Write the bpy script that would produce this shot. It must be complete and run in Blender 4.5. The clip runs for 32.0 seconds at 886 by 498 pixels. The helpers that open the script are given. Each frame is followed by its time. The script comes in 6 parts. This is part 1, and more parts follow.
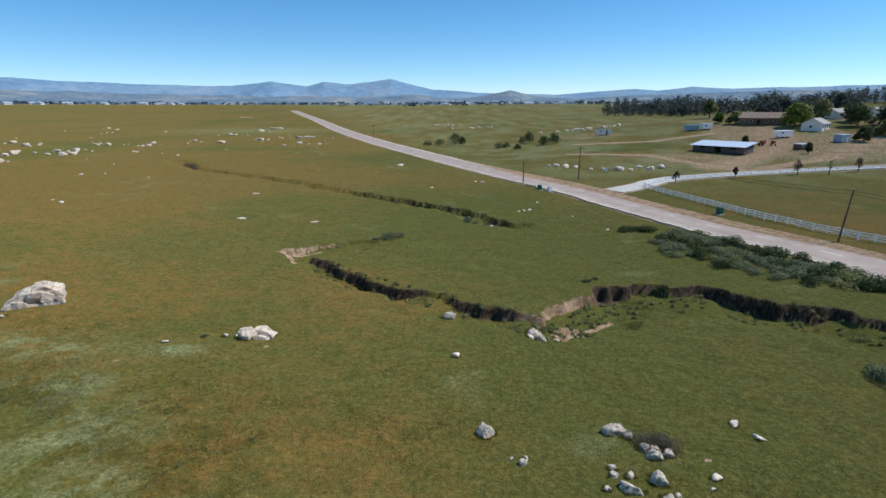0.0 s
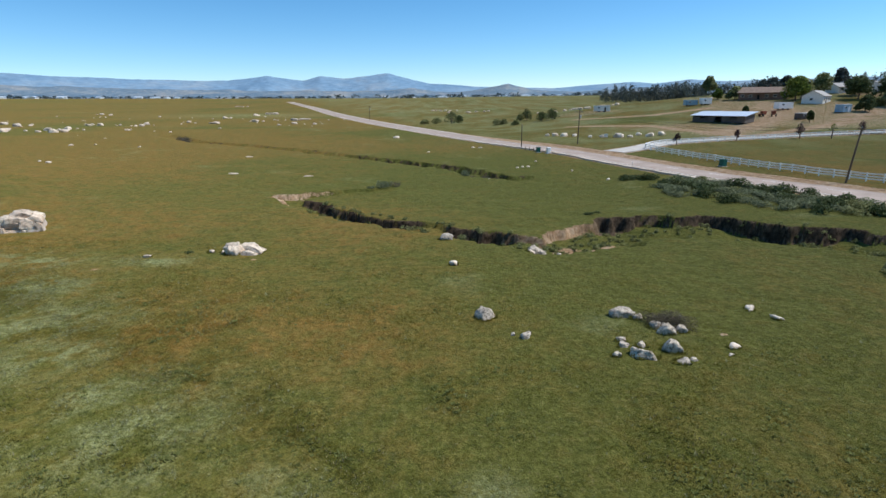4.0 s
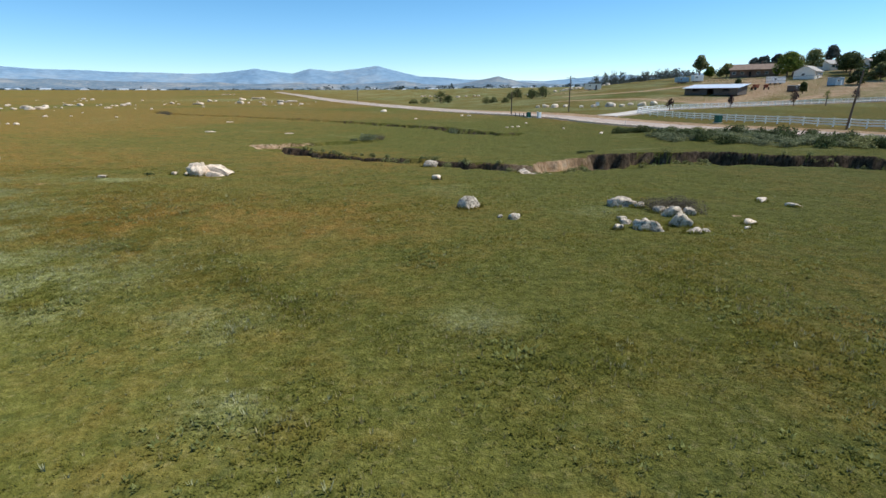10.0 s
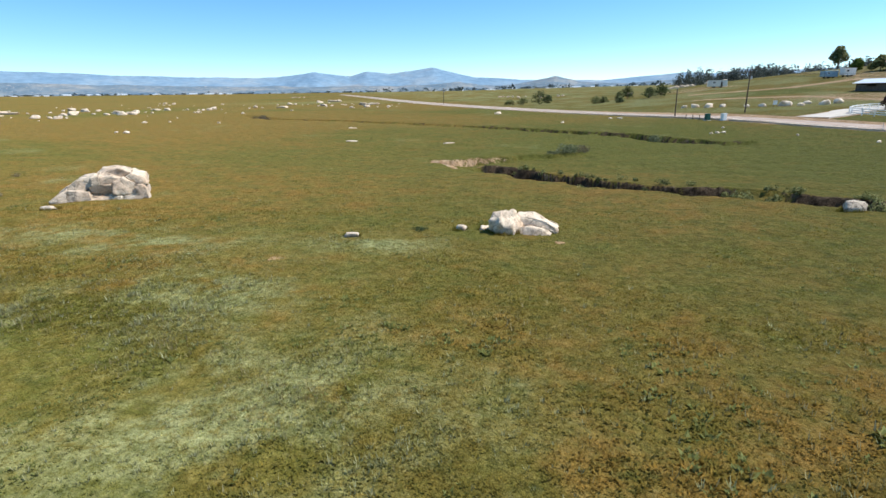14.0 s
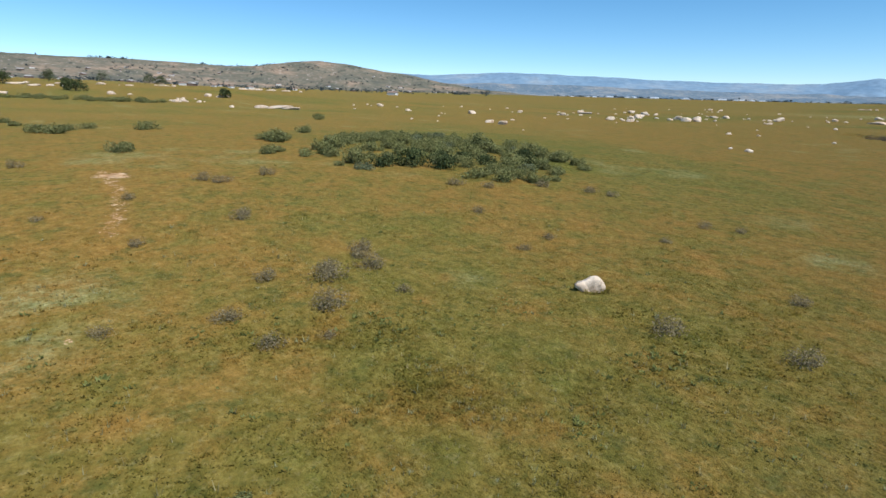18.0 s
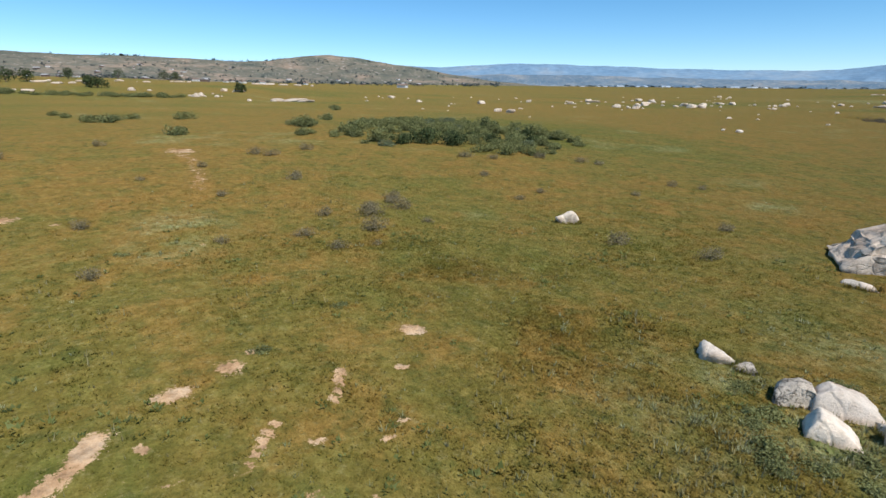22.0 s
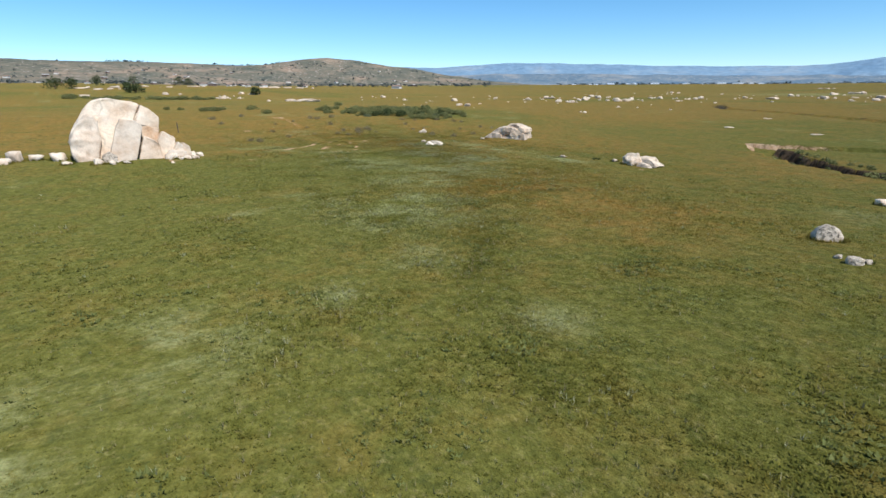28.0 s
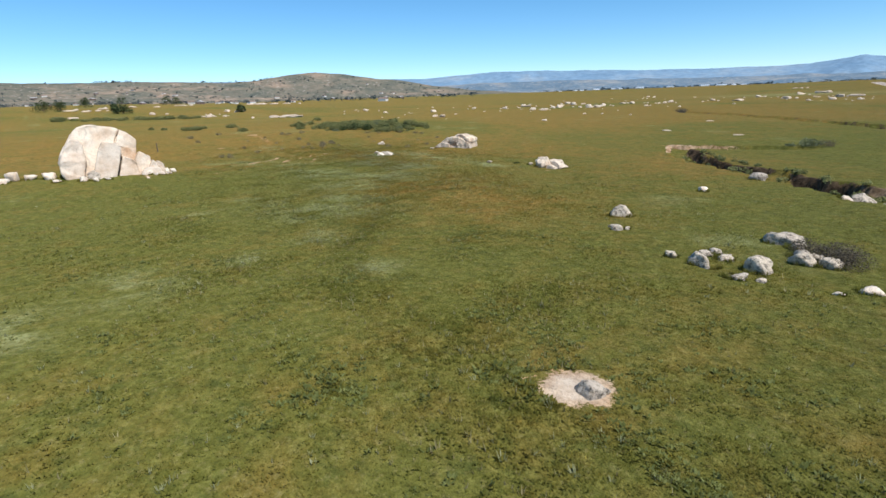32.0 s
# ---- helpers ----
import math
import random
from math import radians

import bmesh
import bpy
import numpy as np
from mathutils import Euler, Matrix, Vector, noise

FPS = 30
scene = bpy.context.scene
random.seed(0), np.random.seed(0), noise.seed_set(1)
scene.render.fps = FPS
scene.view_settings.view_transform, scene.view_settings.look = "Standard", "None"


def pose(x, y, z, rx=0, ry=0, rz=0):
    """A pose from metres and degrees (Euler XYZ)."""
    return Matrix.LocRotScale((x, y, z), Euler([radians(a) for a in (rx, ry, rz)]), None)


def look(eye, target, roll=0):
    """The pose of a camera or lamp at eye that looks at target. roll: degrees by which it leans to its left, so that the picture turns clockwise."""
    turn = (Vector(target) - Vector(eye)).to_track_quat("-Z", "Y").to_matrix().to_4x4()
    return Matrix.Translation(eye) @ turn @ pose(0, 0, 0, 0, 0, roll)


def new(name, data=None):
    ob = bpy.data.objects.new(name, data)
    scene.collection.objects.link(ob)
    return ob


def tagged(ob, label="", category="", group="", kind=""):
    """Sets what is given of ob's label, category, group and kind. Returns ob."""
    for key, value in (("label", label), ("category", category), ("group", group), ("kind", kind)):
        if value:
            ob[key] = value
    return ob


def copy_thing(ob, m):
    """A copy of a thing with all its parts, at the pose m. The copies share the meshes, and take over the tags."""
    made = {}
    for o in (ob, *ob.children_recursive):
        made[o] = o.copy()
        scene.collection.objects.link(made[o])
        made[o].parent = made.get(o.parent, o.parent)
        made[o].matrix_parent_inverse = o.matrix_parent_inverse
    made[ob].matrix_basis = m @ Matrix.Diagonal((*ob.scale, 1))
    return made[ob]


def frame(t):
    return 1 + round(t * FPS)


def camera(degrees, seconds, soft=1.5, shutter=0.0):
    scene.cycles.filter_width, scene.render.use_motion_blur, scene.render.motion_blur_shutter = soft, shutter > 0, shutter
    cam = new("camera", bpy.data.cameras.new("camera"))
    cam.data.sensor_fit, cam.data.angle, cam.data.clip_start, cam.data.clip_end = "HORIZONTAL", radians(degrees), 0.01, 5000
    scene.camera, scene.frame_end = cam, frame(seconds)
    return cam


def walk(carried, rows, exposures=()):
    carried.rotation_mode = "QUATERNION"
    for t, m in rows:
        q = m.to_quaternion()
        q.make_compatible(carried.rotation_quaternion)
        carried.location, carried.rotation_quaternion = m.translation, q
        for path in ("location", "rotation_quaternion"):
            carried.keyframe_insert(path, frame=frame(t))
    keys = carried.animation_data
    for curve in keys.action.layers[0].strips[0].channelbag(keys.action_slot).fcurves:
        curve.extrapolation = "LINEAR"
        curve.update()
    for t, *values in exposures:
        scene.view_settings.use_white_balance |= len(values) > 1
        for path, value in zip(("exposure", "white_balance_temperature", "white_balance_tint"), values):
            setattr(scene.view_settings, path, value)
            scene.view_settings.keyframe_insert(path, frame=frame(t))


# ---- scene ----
cam = camera(79.1, 32.0)
PATH = [
    (0, (0.38, -0.318, 22.713), (0.364, 1.613, 22.192), -0.2),
    (0.5, (0.361, -0.318, 21.515), (0.344, 1.612, 20.993), -0.2),
    (1, (0.379, -0.305, 20.424), (0.362, 1.625, 19.9), -0.2),
    (1.5, (0.362, -0.281, 19.352), (0.346, 1.648, 18.826), -0.2),
    (2, (0.418, -0.232, 18.341), (0.403, 1.698, 17.814), -0.3),
    (2.5, (0.422, -0.216, 17.249), (0.408, 1.713, 16.72), -0.3),
    (3, (0.413, -0.074, 16.193), (0.401, 1.855, 15.663), -0.3),
    (3.5, (0.424, -0.076, 15.101), (0.414, 1.851, 14.567), -0.4),
    (5.5, (0.617, 0.213, 10.793), (0.613, 2.138, 10.251), -0.5),
    (6, (0.669, 0.231, 9.697), (0.667, 2.155, 9.152), -0.5),
    (6.5, (0.757, 0.297, 8.604), (0.757, 2.221, 8.059), -0.6),
    (7, (0.836, 0.338, 7.941), (0.84, 2.261, 7.391), -0.6),
    (7.5, (1.017, 0.253, 7.408), (1.024, 2.174, 6.853), -0.6),
    (8, (1.102, 0.342, 7.003), (1.113, 2.263, 6.448), -0.6),
    (8.5, (1.177, 0.299, 6.717), (1.196, 2.219, 6.158), -0.5),
    (9, (1.186, 0.558, 6.532), (1.209, 2.479, 5.975), -0.6),
    (9.5, (1.191, 0.924, 6.522), (1.217, 2.844, 5.964), -0.5),
    (10, (1.106, 1.881, 6.531), (1.131, 3.801, 5.974), -0.5),
    (10.5, (0.49, 3.349, 6.544), (0.511, 5.27, 5.989), -0.6),
    (11, (-1.11, 5.298, 6.677), (-1.083, 7.218, 6.119), -0.7),
    (11.5, (-3.229, 7.566, 6.758), (-3.198, 9.485, 6.198), -0.8),
    (12, (-6.121, 10.268, 6.812), (-6.087, 12.188, 6.253), -0.9),
    (12.5, (-9.268, 13.008, 6.788), (-9.234, 14.929, 6.231), -1.2),
    (13, (-13.214, 16.291, 6.715), (-13.181, 18.214, 6.165), -1.6),
    (13.5, (-17.223, 19.69, 6.637), (-17.191, 21.612, 6.086), -1.6),
    (13.6, (-17.955, 20.285, 6.591), (-17.933, 22.211, 6.052), -2.0),
    (14, (-21.143, 23.037, 6.556), (-21.304, 24.953, 6.005), -1.2),
    (14.1, (-22.085, 23.757, 6.543), (-22.335, 25.665, 5.995), -1.0),
    (14.3, (-23.941, 25.433, 6.469), (-24.434, 27.292, 5.92), -0.8),
    (14.5, (-25.739, 26.769, 6.419), (-26.435, 28.563, 5.873), -0.5),
    (15, (-30.531, 30.239, 6.165), (-31.733, 31.744, 5.626), -0.1),
    (15.5, (-36.132, 33.098, 6.083), (-37.715, 34.191, 5.536), 0.8),
    (17.5, (-48.616, 36.328, 7.062), (-50.172, 37.451, 6.5), 1.5),
    (18, (-48.934, 36.223, 7.454), (-50.5, 37.345, 6.917), 1.4),
    (18.5, (-48.871, 36.064, 7.87), (-50.446, 37.177, 7.34), 1.3),
    (19, (-48.846, 35.954, 8.035), (-50.424, 37.06, 7.502), 1.2),
    (19.5, (-48.69, 35.857, 8.131), (-50.273, 36.955, 7.596), 1.0),
    (20, (-48.526, 35.77, 8.148), (-50.112, 36.864, 7.61), 1.0),
    (20.5, (-48.061, 35.439, 8.108), (-49.651, 36.524, 7.567), 0.9),
    (21, (-46.621, 34.486, 7.91), (-48.212, 35.568, 7.361), 0.8),
    (21.5, (-45.059, 33.37, 7.201), (-46.647, 34.45, 6.643), 0.4),
    (22, (-42.823, 31.778, 6.82), (-44.406, 32.862, 6.257), 0.5),
    (22.5, (-40.065, 29.712, 6.638), (-41.646, 30.803, 6.081), 0.7),
    (23, (-36.94, 27.216, 6.666), (-38.52, 28.313, 6.118), 0.8),
    (23.5, (-33.646, 24.599, 6.637), (-35.226, 25.698, 6.095), 0.9),
    (24, (-29.851, 21.613, 6.532), (-31.431, 22.712, 5.99), 0.8),
    (24.5, (-25.808, 18.387, 6.37), (-27.387, 19.489, 5.831), 0.8),
    (25, (-21.422, 14.971, 6.426), (-22.995, 16.08, 5.879), 0.4),
    (25.5, (-16.54, 12.008, 6.54), (-18.106, 13.119, 5.98), 0.5),
    (26, (-11.402, 9.822, 6.433), (-12.968, 10.93, 5.864), 0.6),
    (26.5, (-5.438, 8.042, 6.407), (-6.999, 9.149, 5.826), 0.8),
    (28.5, (17.25, 5.262, 6.798), (15.662, 6.343, 6.244), -0.8),
    (29, (20.511, 5.063, 7.65), (18.923, 6.149, 7.104), -1.0),
    (29.5, (22.184, 4.964, 8.285), (20.595, 6.053, 7.747), -1.4),
    (30, (22.87, 5.06, 8.389), (21.282, 6.154, 7.86), -2.0),
    (30.5, (22.995, 5.153, 8.156), (21.408, 6.252, 7.63), -2.4),
    (31, (23.13, 5.284, 7.847), (21.545, 6.385, 7.32), -2.5),
    (31.5, (23.259, 5.364, 7.554), (21.676, 6.467, 7.026), -2.5),
    (32, (23.286, 5.539, 7.209), (21.707, 6.646, 6.68), -2.2),
]
EXPOSURE = [(0.0, -0.2, 5980, 10), (3.0, -0.1, 6100, 10), (9.0, 0.05, 6450, 10), (13.0, 0.29, 6600, 10), (15.0, 0.36, 6550, 10), (18.0, -0.01, 6450, 11), (24.0, -0.06, 6300, 10), (26.0, -0.1, 6300, 10), (30.0, 0.19, 6400, 11), (32.0, 0.06, 6400, 11)]
walk(cam, [(t, look(eye, target, roll)) for t, eye, target, roll in PATH], EXPOSURE)

# ---- sky and sun ----
SUN_AZ = (0.97, 0.14)
SUN_EL = 54.0
world = bpy.data.worlds.new("sky")
scene.world = world
world.use_nodes = True
wn, wl = world.node_tree.nodes, world.node_tree.links
sky = wn.new("ShaderNodeTexSky")
sky.sky_type = "NISHITA"
sky.sun_disc = False
sky.sun_elevation = radians(SUN_EL)
sky.sun_rotation = math.atan2(SUN_AZ[0], SUN_AZ[1])
sky.altitude = 400.0
sky.air_density, sky.dust_density, sky.ozone_density = 0.75, 0.0, 5.0
tint = wn.new("ShaderNodeHueSaturation")
tint.inputs["Saturation"].default_value = 1.17
tint.inputs["Hue"].default_value = 0.489
wl.new(sky.outputs[0], tint.inputs["Color"])
wl.new(tint.outputs[0], wn["Background"].inputs[0])
wn["Background"].inputs[1].default_value = 0.15

sun = new("sun", bpy.data.lights.new("sun", "SUN"))
sun.data.energy, sun.data.angle, sun.data.color = 5.0, radians(0.5), (1.0, 0.95, 0.87)
k = math.cos(radians(SUN_EL)) / math.hypot(*SUN_AZ)
sun.matrix_world = look((SUN_AZ[0] * k * 100, SUN_AZ[1] * k * 100, math.sin(radians(SUN_EL)) * 100), (0, 0, 0))

# ---- numbers: noise, ground form ----
RNG = np.random.default_rng(7)
TABLE = RNG.random((256, 256))


def vnoise(x, y, size, seed=0):
    """Smooth value noise from 0 to 1 with cells of that size."""
    x = np.asarray(x, float) / size + seed * 17.37
    y = np.asarray(y, float) / size + seed * 9.71
    i, j = np.floor(x).astype(int), np.floor(y).astype(int)
    u, v = x - i, y - j
    u, v = u * u * (3 - 2 * u), v * v * (3 - 2 * v)
    a, b = TABLE[i % 256, j % 256], TABLE[(i + 1) % 256, j % 256]
    c, d = TABLE[i % 256, (j + 1) % 256], TABLE[(i + 1) % 256, (j + 1) % 256]
    return (a * (1 - u) + b * u) * (1 - v) + (c * (1 - u) + d * u) * v


def fbm(x, y, size, seed=0, octaves=4):
    total, amp, norm = 0.0, 1.0, 0.0
    for o in range(octaves):
        total = total + amp * vnoise(x, y, size / 2 ** o, seed + o)
        norm, amp = norm + amp, amp * 0.5
    return total / norm


def ramp(v, w):
    return w * np.log1p(np.exp(np.clip(v / w, -40, 40)))


def sigm(v):
    return 1 / (1 + np.exp(-np.clip(v, -40, 40)))


def smooth(a, b, v):
    t = np.clip((v - a) / (b - a), 0, 1)
    return t * t * (3 - 2 * t)


def along(px, py, line):
    """Distance from points to a polyline, the signed side (left is plus) and the place along it (0 to its last index)."""
    px, py = np.asarray(px, float), np.asarray(py, float)
    best, side, place = np.full(px.shape, 1e9), np.zeros(px.shape), np.zeros(px.shape)
    for n in range(len(line) - 1):
        (ax, ay), (bx, by) = line[n][:2], line[n + 1][:2]
        dx, dy = bx - ax, by - ay
        t = np.clip(((px - ax) * dx + (py - ay) * dy) / (dx * dx + dy * dy), 0, 1)
        d = np.hypot(px - ax - t * dx, py - ay - t * dy)
        s = np.sign(dx * (py - ay) - dy * (px - ax))
        near = d < best
        best, side, place = np.where(near, d, best), np.where(near, s, side), np.where(near, n + t, place)
    return best, side, place


def lerp_on(place, values):
    return np.interp(place, range(len(values)), values)


def base_z(x, y):
    """The wide form of the land: a plain that rises gently outwards, a low hill with houses to the north-east."""
    r = np.hypot(x, y - 40)
    z = 0.0125 * ramp(r - 170, 40)
    rise = 8.8e-4 * ramp(x - 20 - 0.12 * (y - 160), 6) * ramp(y - 160, 8)
    z = z + 20 * np.tanh(rise / 20) * (1 - 0.95 * sigm((y - 345) / 14)) + 1.7 * sigm((y - 138) / 9) * sigm((x - 32) / 9)
    z = z - 1.3 * np.exp(-((y - 90) / 38) ** 2 - (x / 45) ** 2)
    z = z + 0.8 * np.exp(-((y - 95) / 40) ** 2 - ((x - 70) / 25) ** 2)
    z = z + 2.4 * sigm(-(x + 78) / 8) * sigm(-(y - 110) / 15) * np.exp(-(np.minimum(x + 85, 0) / 160) ** 2)
    z = z + 0.006 * ramp(-x - 350, 100) + 7 * sigm(-(x + 420) / 45) * sigm(-(y - 250) / 60)
    z = z + 0.85 * np.exp(-((x + 52) / 14) ** 2 - ((y - 6) / 14) ** 2)
    z = z + 17 * np.exp(-((x - 640) / 210) ** 2 - ((y - 660) / 170) ** 2)
    return z


# the washes: x, y, half width of the floor, depth, width of the far slope, width of the near slope
WASH = [(-25.5, 84, 2.2, 1.3, 0.7, 2.5), (-19.8, 78, 1.5, 1.5, 0.5, 1.2), (-13.6, 71.2, 1.4, 1.7, 0.5, 0.9), (-8, 66.8, 1.6, 1.8, 0.5, 1.0),
        (-2, 62.3, 1.6, 1.7, 0.6, 1.0), (3, 58.6, 1.6, 1.7, 0.6, 1.0), (7.5, 55.6, 1.5, 1.6, 0.8, 1.0), (11.3, 52.3, 1.8, 2.0, 1.0, 1.4),
        (15.5, 56.5, 2.6, 2.0, 0.8, 4.0), (20.5, 62.3, 2.8, 1.9, 0.6, 6.5), (26, 64.8, 2.6, 1.8, 0.5, 8.0), (33, 63.3, 2.6, 1.9, 0.5, 9.0),
        (37.5, 58.6, 2.2, 1.9, 0.5, 7.0), (43, 55.2, 2.2, 1.8, 0.5, 6.0), (47, 49.2, 2.2, 1.6, 0.6, 5.0), (54, 43, 2.4, 1.8, 0.8, 4.0), (64, 30, 2.6, 1.6, 1.5, 4.0)]
WASH_HEAD = [(-27, 84.5, 1.6, 1.3, 0.7, 3.0), (-23.5, 87.6, 1.5, 1.4, 0.6, 4.0), (-19, 90.2, 1.2, 0.9, 0.7, 4.0), (-12, 92.5, 1.0, 0.6, 0.7, 3.0), (-6, 96.3, 0.8, 0.3, 0.8, 3.0)]
WASH_FAR = [(-118, 231, 2.8, 1.1, 0.8, 4), (-98, 206, 2.2, 1.2, 0.7, 2.5), (-86, 190.5, 1.5, 1.2, 0.6, 2), (-62, 174, 1.3, 1.2, 0.5, 1.6), (-44, 160, 1.3, 1.2, 0.5, 1.6),
            (-25.5, 142.5, 1.3, 1.3, 0.4, 1.6), (-12.4, 132, 1.4, 1.4, 0.4, 1.6), (-1, 123.6, 1.5, 1.6, 0.4, 1.6), (4.5, 117.5, 1.6, 1.7, 0.4, 2), (7.8, 110.8, 1.6, 1.6, 0.5, 2),
            (14.5, 105.8, 1.0, 1.0, 0.6, 2), (19, 104, 0.6, 0.2, 0.6, 2)]


def wash_cut(x, y, line):
    """How deep a wash lies below the grass, and where its bare bank stands."""
    d, side, place = along(x, y, line)
    half, depth, north, south = (lerp_on(place, [row[n] for row in line]) for n in (2, 3, 4, 5))
    half = half * (0.6 + 0.8 * vnoise(x, y, 3.4, 3)) + 1.9 * (vnoise(x, y, 1.9, 4) - 0.5) + 0.9 * (vnoise(x, y, 0.8, 6) - 0.5)
    depth = depth * (0.46 + 0.62 * vnoise(x, y, 5.0, 7)) * (1 + 0.1 * smooth(12, 18, x))
    depth = depth * (1 - 0.55 * np.exp(-((x + 1.5) / 3.2) ** 2 - ((y - 64) / 6) ** 2)) * (1 - 0.4 * np.exp(-((x - 9) / 2) ** 2 - ((y - 55) / 4) ** 2))
    edge = np.where(side > 0, north * 0.9, south)
    f = 1 - smooth(0, 1, (d - half) / edge)
    ends = smooth(0, 0.6, place) * (1 - smooth(len(line) - 1.7, len(line) - 1.02, place))
    floor = 1 + 0.12 * (vnoise(x, y, 1.3, 5) - 0.5)
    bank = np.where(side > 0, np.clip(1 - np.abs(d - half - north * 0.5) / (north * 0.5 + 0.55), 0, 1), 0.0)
    return depth * f * floor * ends, bank * ends * smooth(0.3, 0.9, depth)


ROAD = [(79, 38), (68.5, 57), (62.8, 68.5), (58.5, 81), (51.9, 96.3), (46.9, 110.3), (40.3, 127.8), (33.7, 143.4), (22.8, 167), (6.1, 208), (-17.8, 265), (-42.8, 325), (-85, 439), (-155, 652), (-203, 792), (-300, 1080)]
DRIVE = [(43.5, 138.5), (52, 144.0), (60, 151.0), (68, 155.4), (85, 161.0), (105, 165.6), (135, 169.5), (190, 176)]


def ground_z(x, y):
    x, y = np.asarray(x, float), np.asarray(y, float)
    z = base_z(x, y)
    r = np.hypot(x, y - 40)
    rough = np.clip(1 - r / 600, 0, 1)
    d_road, _, _ = along(x, y, ROAD)
    d_drive, _, _ = along(x, y, DRIVE)
    off = smooth(6.0, 11.0, d_road) * smooth(3.0, 6.0, d_drive)
    z = z + off * rough * (0.35 * (fbm(x, y, 14, 1, 3) - 0.5) + 0.16 * (vnoise(x, y, 1.6, 2) - 0.5))
    near = (np.abs(x) < 140) & (y > 25) & (y < 245)
    cut = np.zeros(z.shape)
    if near.any():
        xs, ys = x[near], y[near]
        cut[near] = np.maximum.reduce([wash_cut(xs, ys, line)[0] for line in (WASH, WASH_HEAD, WASH_FAR)])
    z = z - cut
    return z


def gz(x, y):
    return float(ground_z(np.array([x]), np.array([y]))[0])


# ---- marks on the ground: bare soil, brown grass, silvery weeds ----
RUTS = [((-49.4, 26.0), (-50.4, 27.0), (-51.1, 28.0), (-51.7, 28.8), (-52.4, 29.6), (-52.9, 30.4), (-53.3, 30.9), (-54.0, 31.3), 0.19), ((-54.0, 36.4), (-53.4, 36.1), (-52.9, 35.8), 0.11), ((-52.8, 34.4), (-52.2, 33.9), (-51.6, 33.5), 0.09),
        ((-51.3, 32.3), (-50.9, 31.7), (-50.4, 31.2), 0.11), ((-49.7, 35.2), (-48.9, 34.7), (-48.3, 34.3), 0.11), ((-50.2, 31.2), (-49.4, 30.7), (-48.4, 30.1), 0.14), ((-46.3, 28.9), (-45.9, 29.4), 0.11), ((-48.4, 30.3), (-49.9, 31.7), 0.11), ((-46.1, 30.4), (-46.0, 31.5), 0.12)]
SPOTS = [(-55.0, 32.8, 0.33), (-55.6, 34.2, 0.30), (-55.1, 39.1, 0.30), (-53.4, 37.8, 0.14), (-51.8, 34.9, 0.13), (-53.2, 32.0, 0.14), (-52.0, 32.3, 0.11), (-50.3, 34.3, 0.14), (-51.0, 36.1, 0.12), (-51.4, 36.7, 0.12), (-49.3, 35.3, 0.12), (-56.1, 34.8, 0.15),
         (-45.0, 21.6, 0.36), (-42.8, 20.5, 0.30), (-45.4, 32.0, 0.18), (-46.4, 33.5, 0.22), (-44.4, 30.2, 0.16), (-74.0, 28.5, 0.48), (-72.4, 30.6, 0.24), (-90.4, 38.9, 0.80), (-66.7, 35.7, 0.18), (-17.6, 48.3, 0.24), (-30.3, 44.7, 0.24), (-44.9, 42.0, 0.24), (-43.6, 13.4, 0.42), (17.6, 30.4, 0.18)]
TRAIL = [(-92, 38.5), (-86, 38.8), (-81, 38.4), (-77, 37.6)]
SALT = (15.1, 15.28)
YARD = [(87.6, 174), (102, 186), (118, 200), (130, 214), (138, 232), (146, 252)]
TRACKS = [[(95, 164), (100, 170), (121, 181), (138, 190), (157, 206), (190, 222)], [(50, 217), (76, 203), (81, 188), (88, 174), (95, 165)], [(60, 250), (90, 240), (120, 250)]]


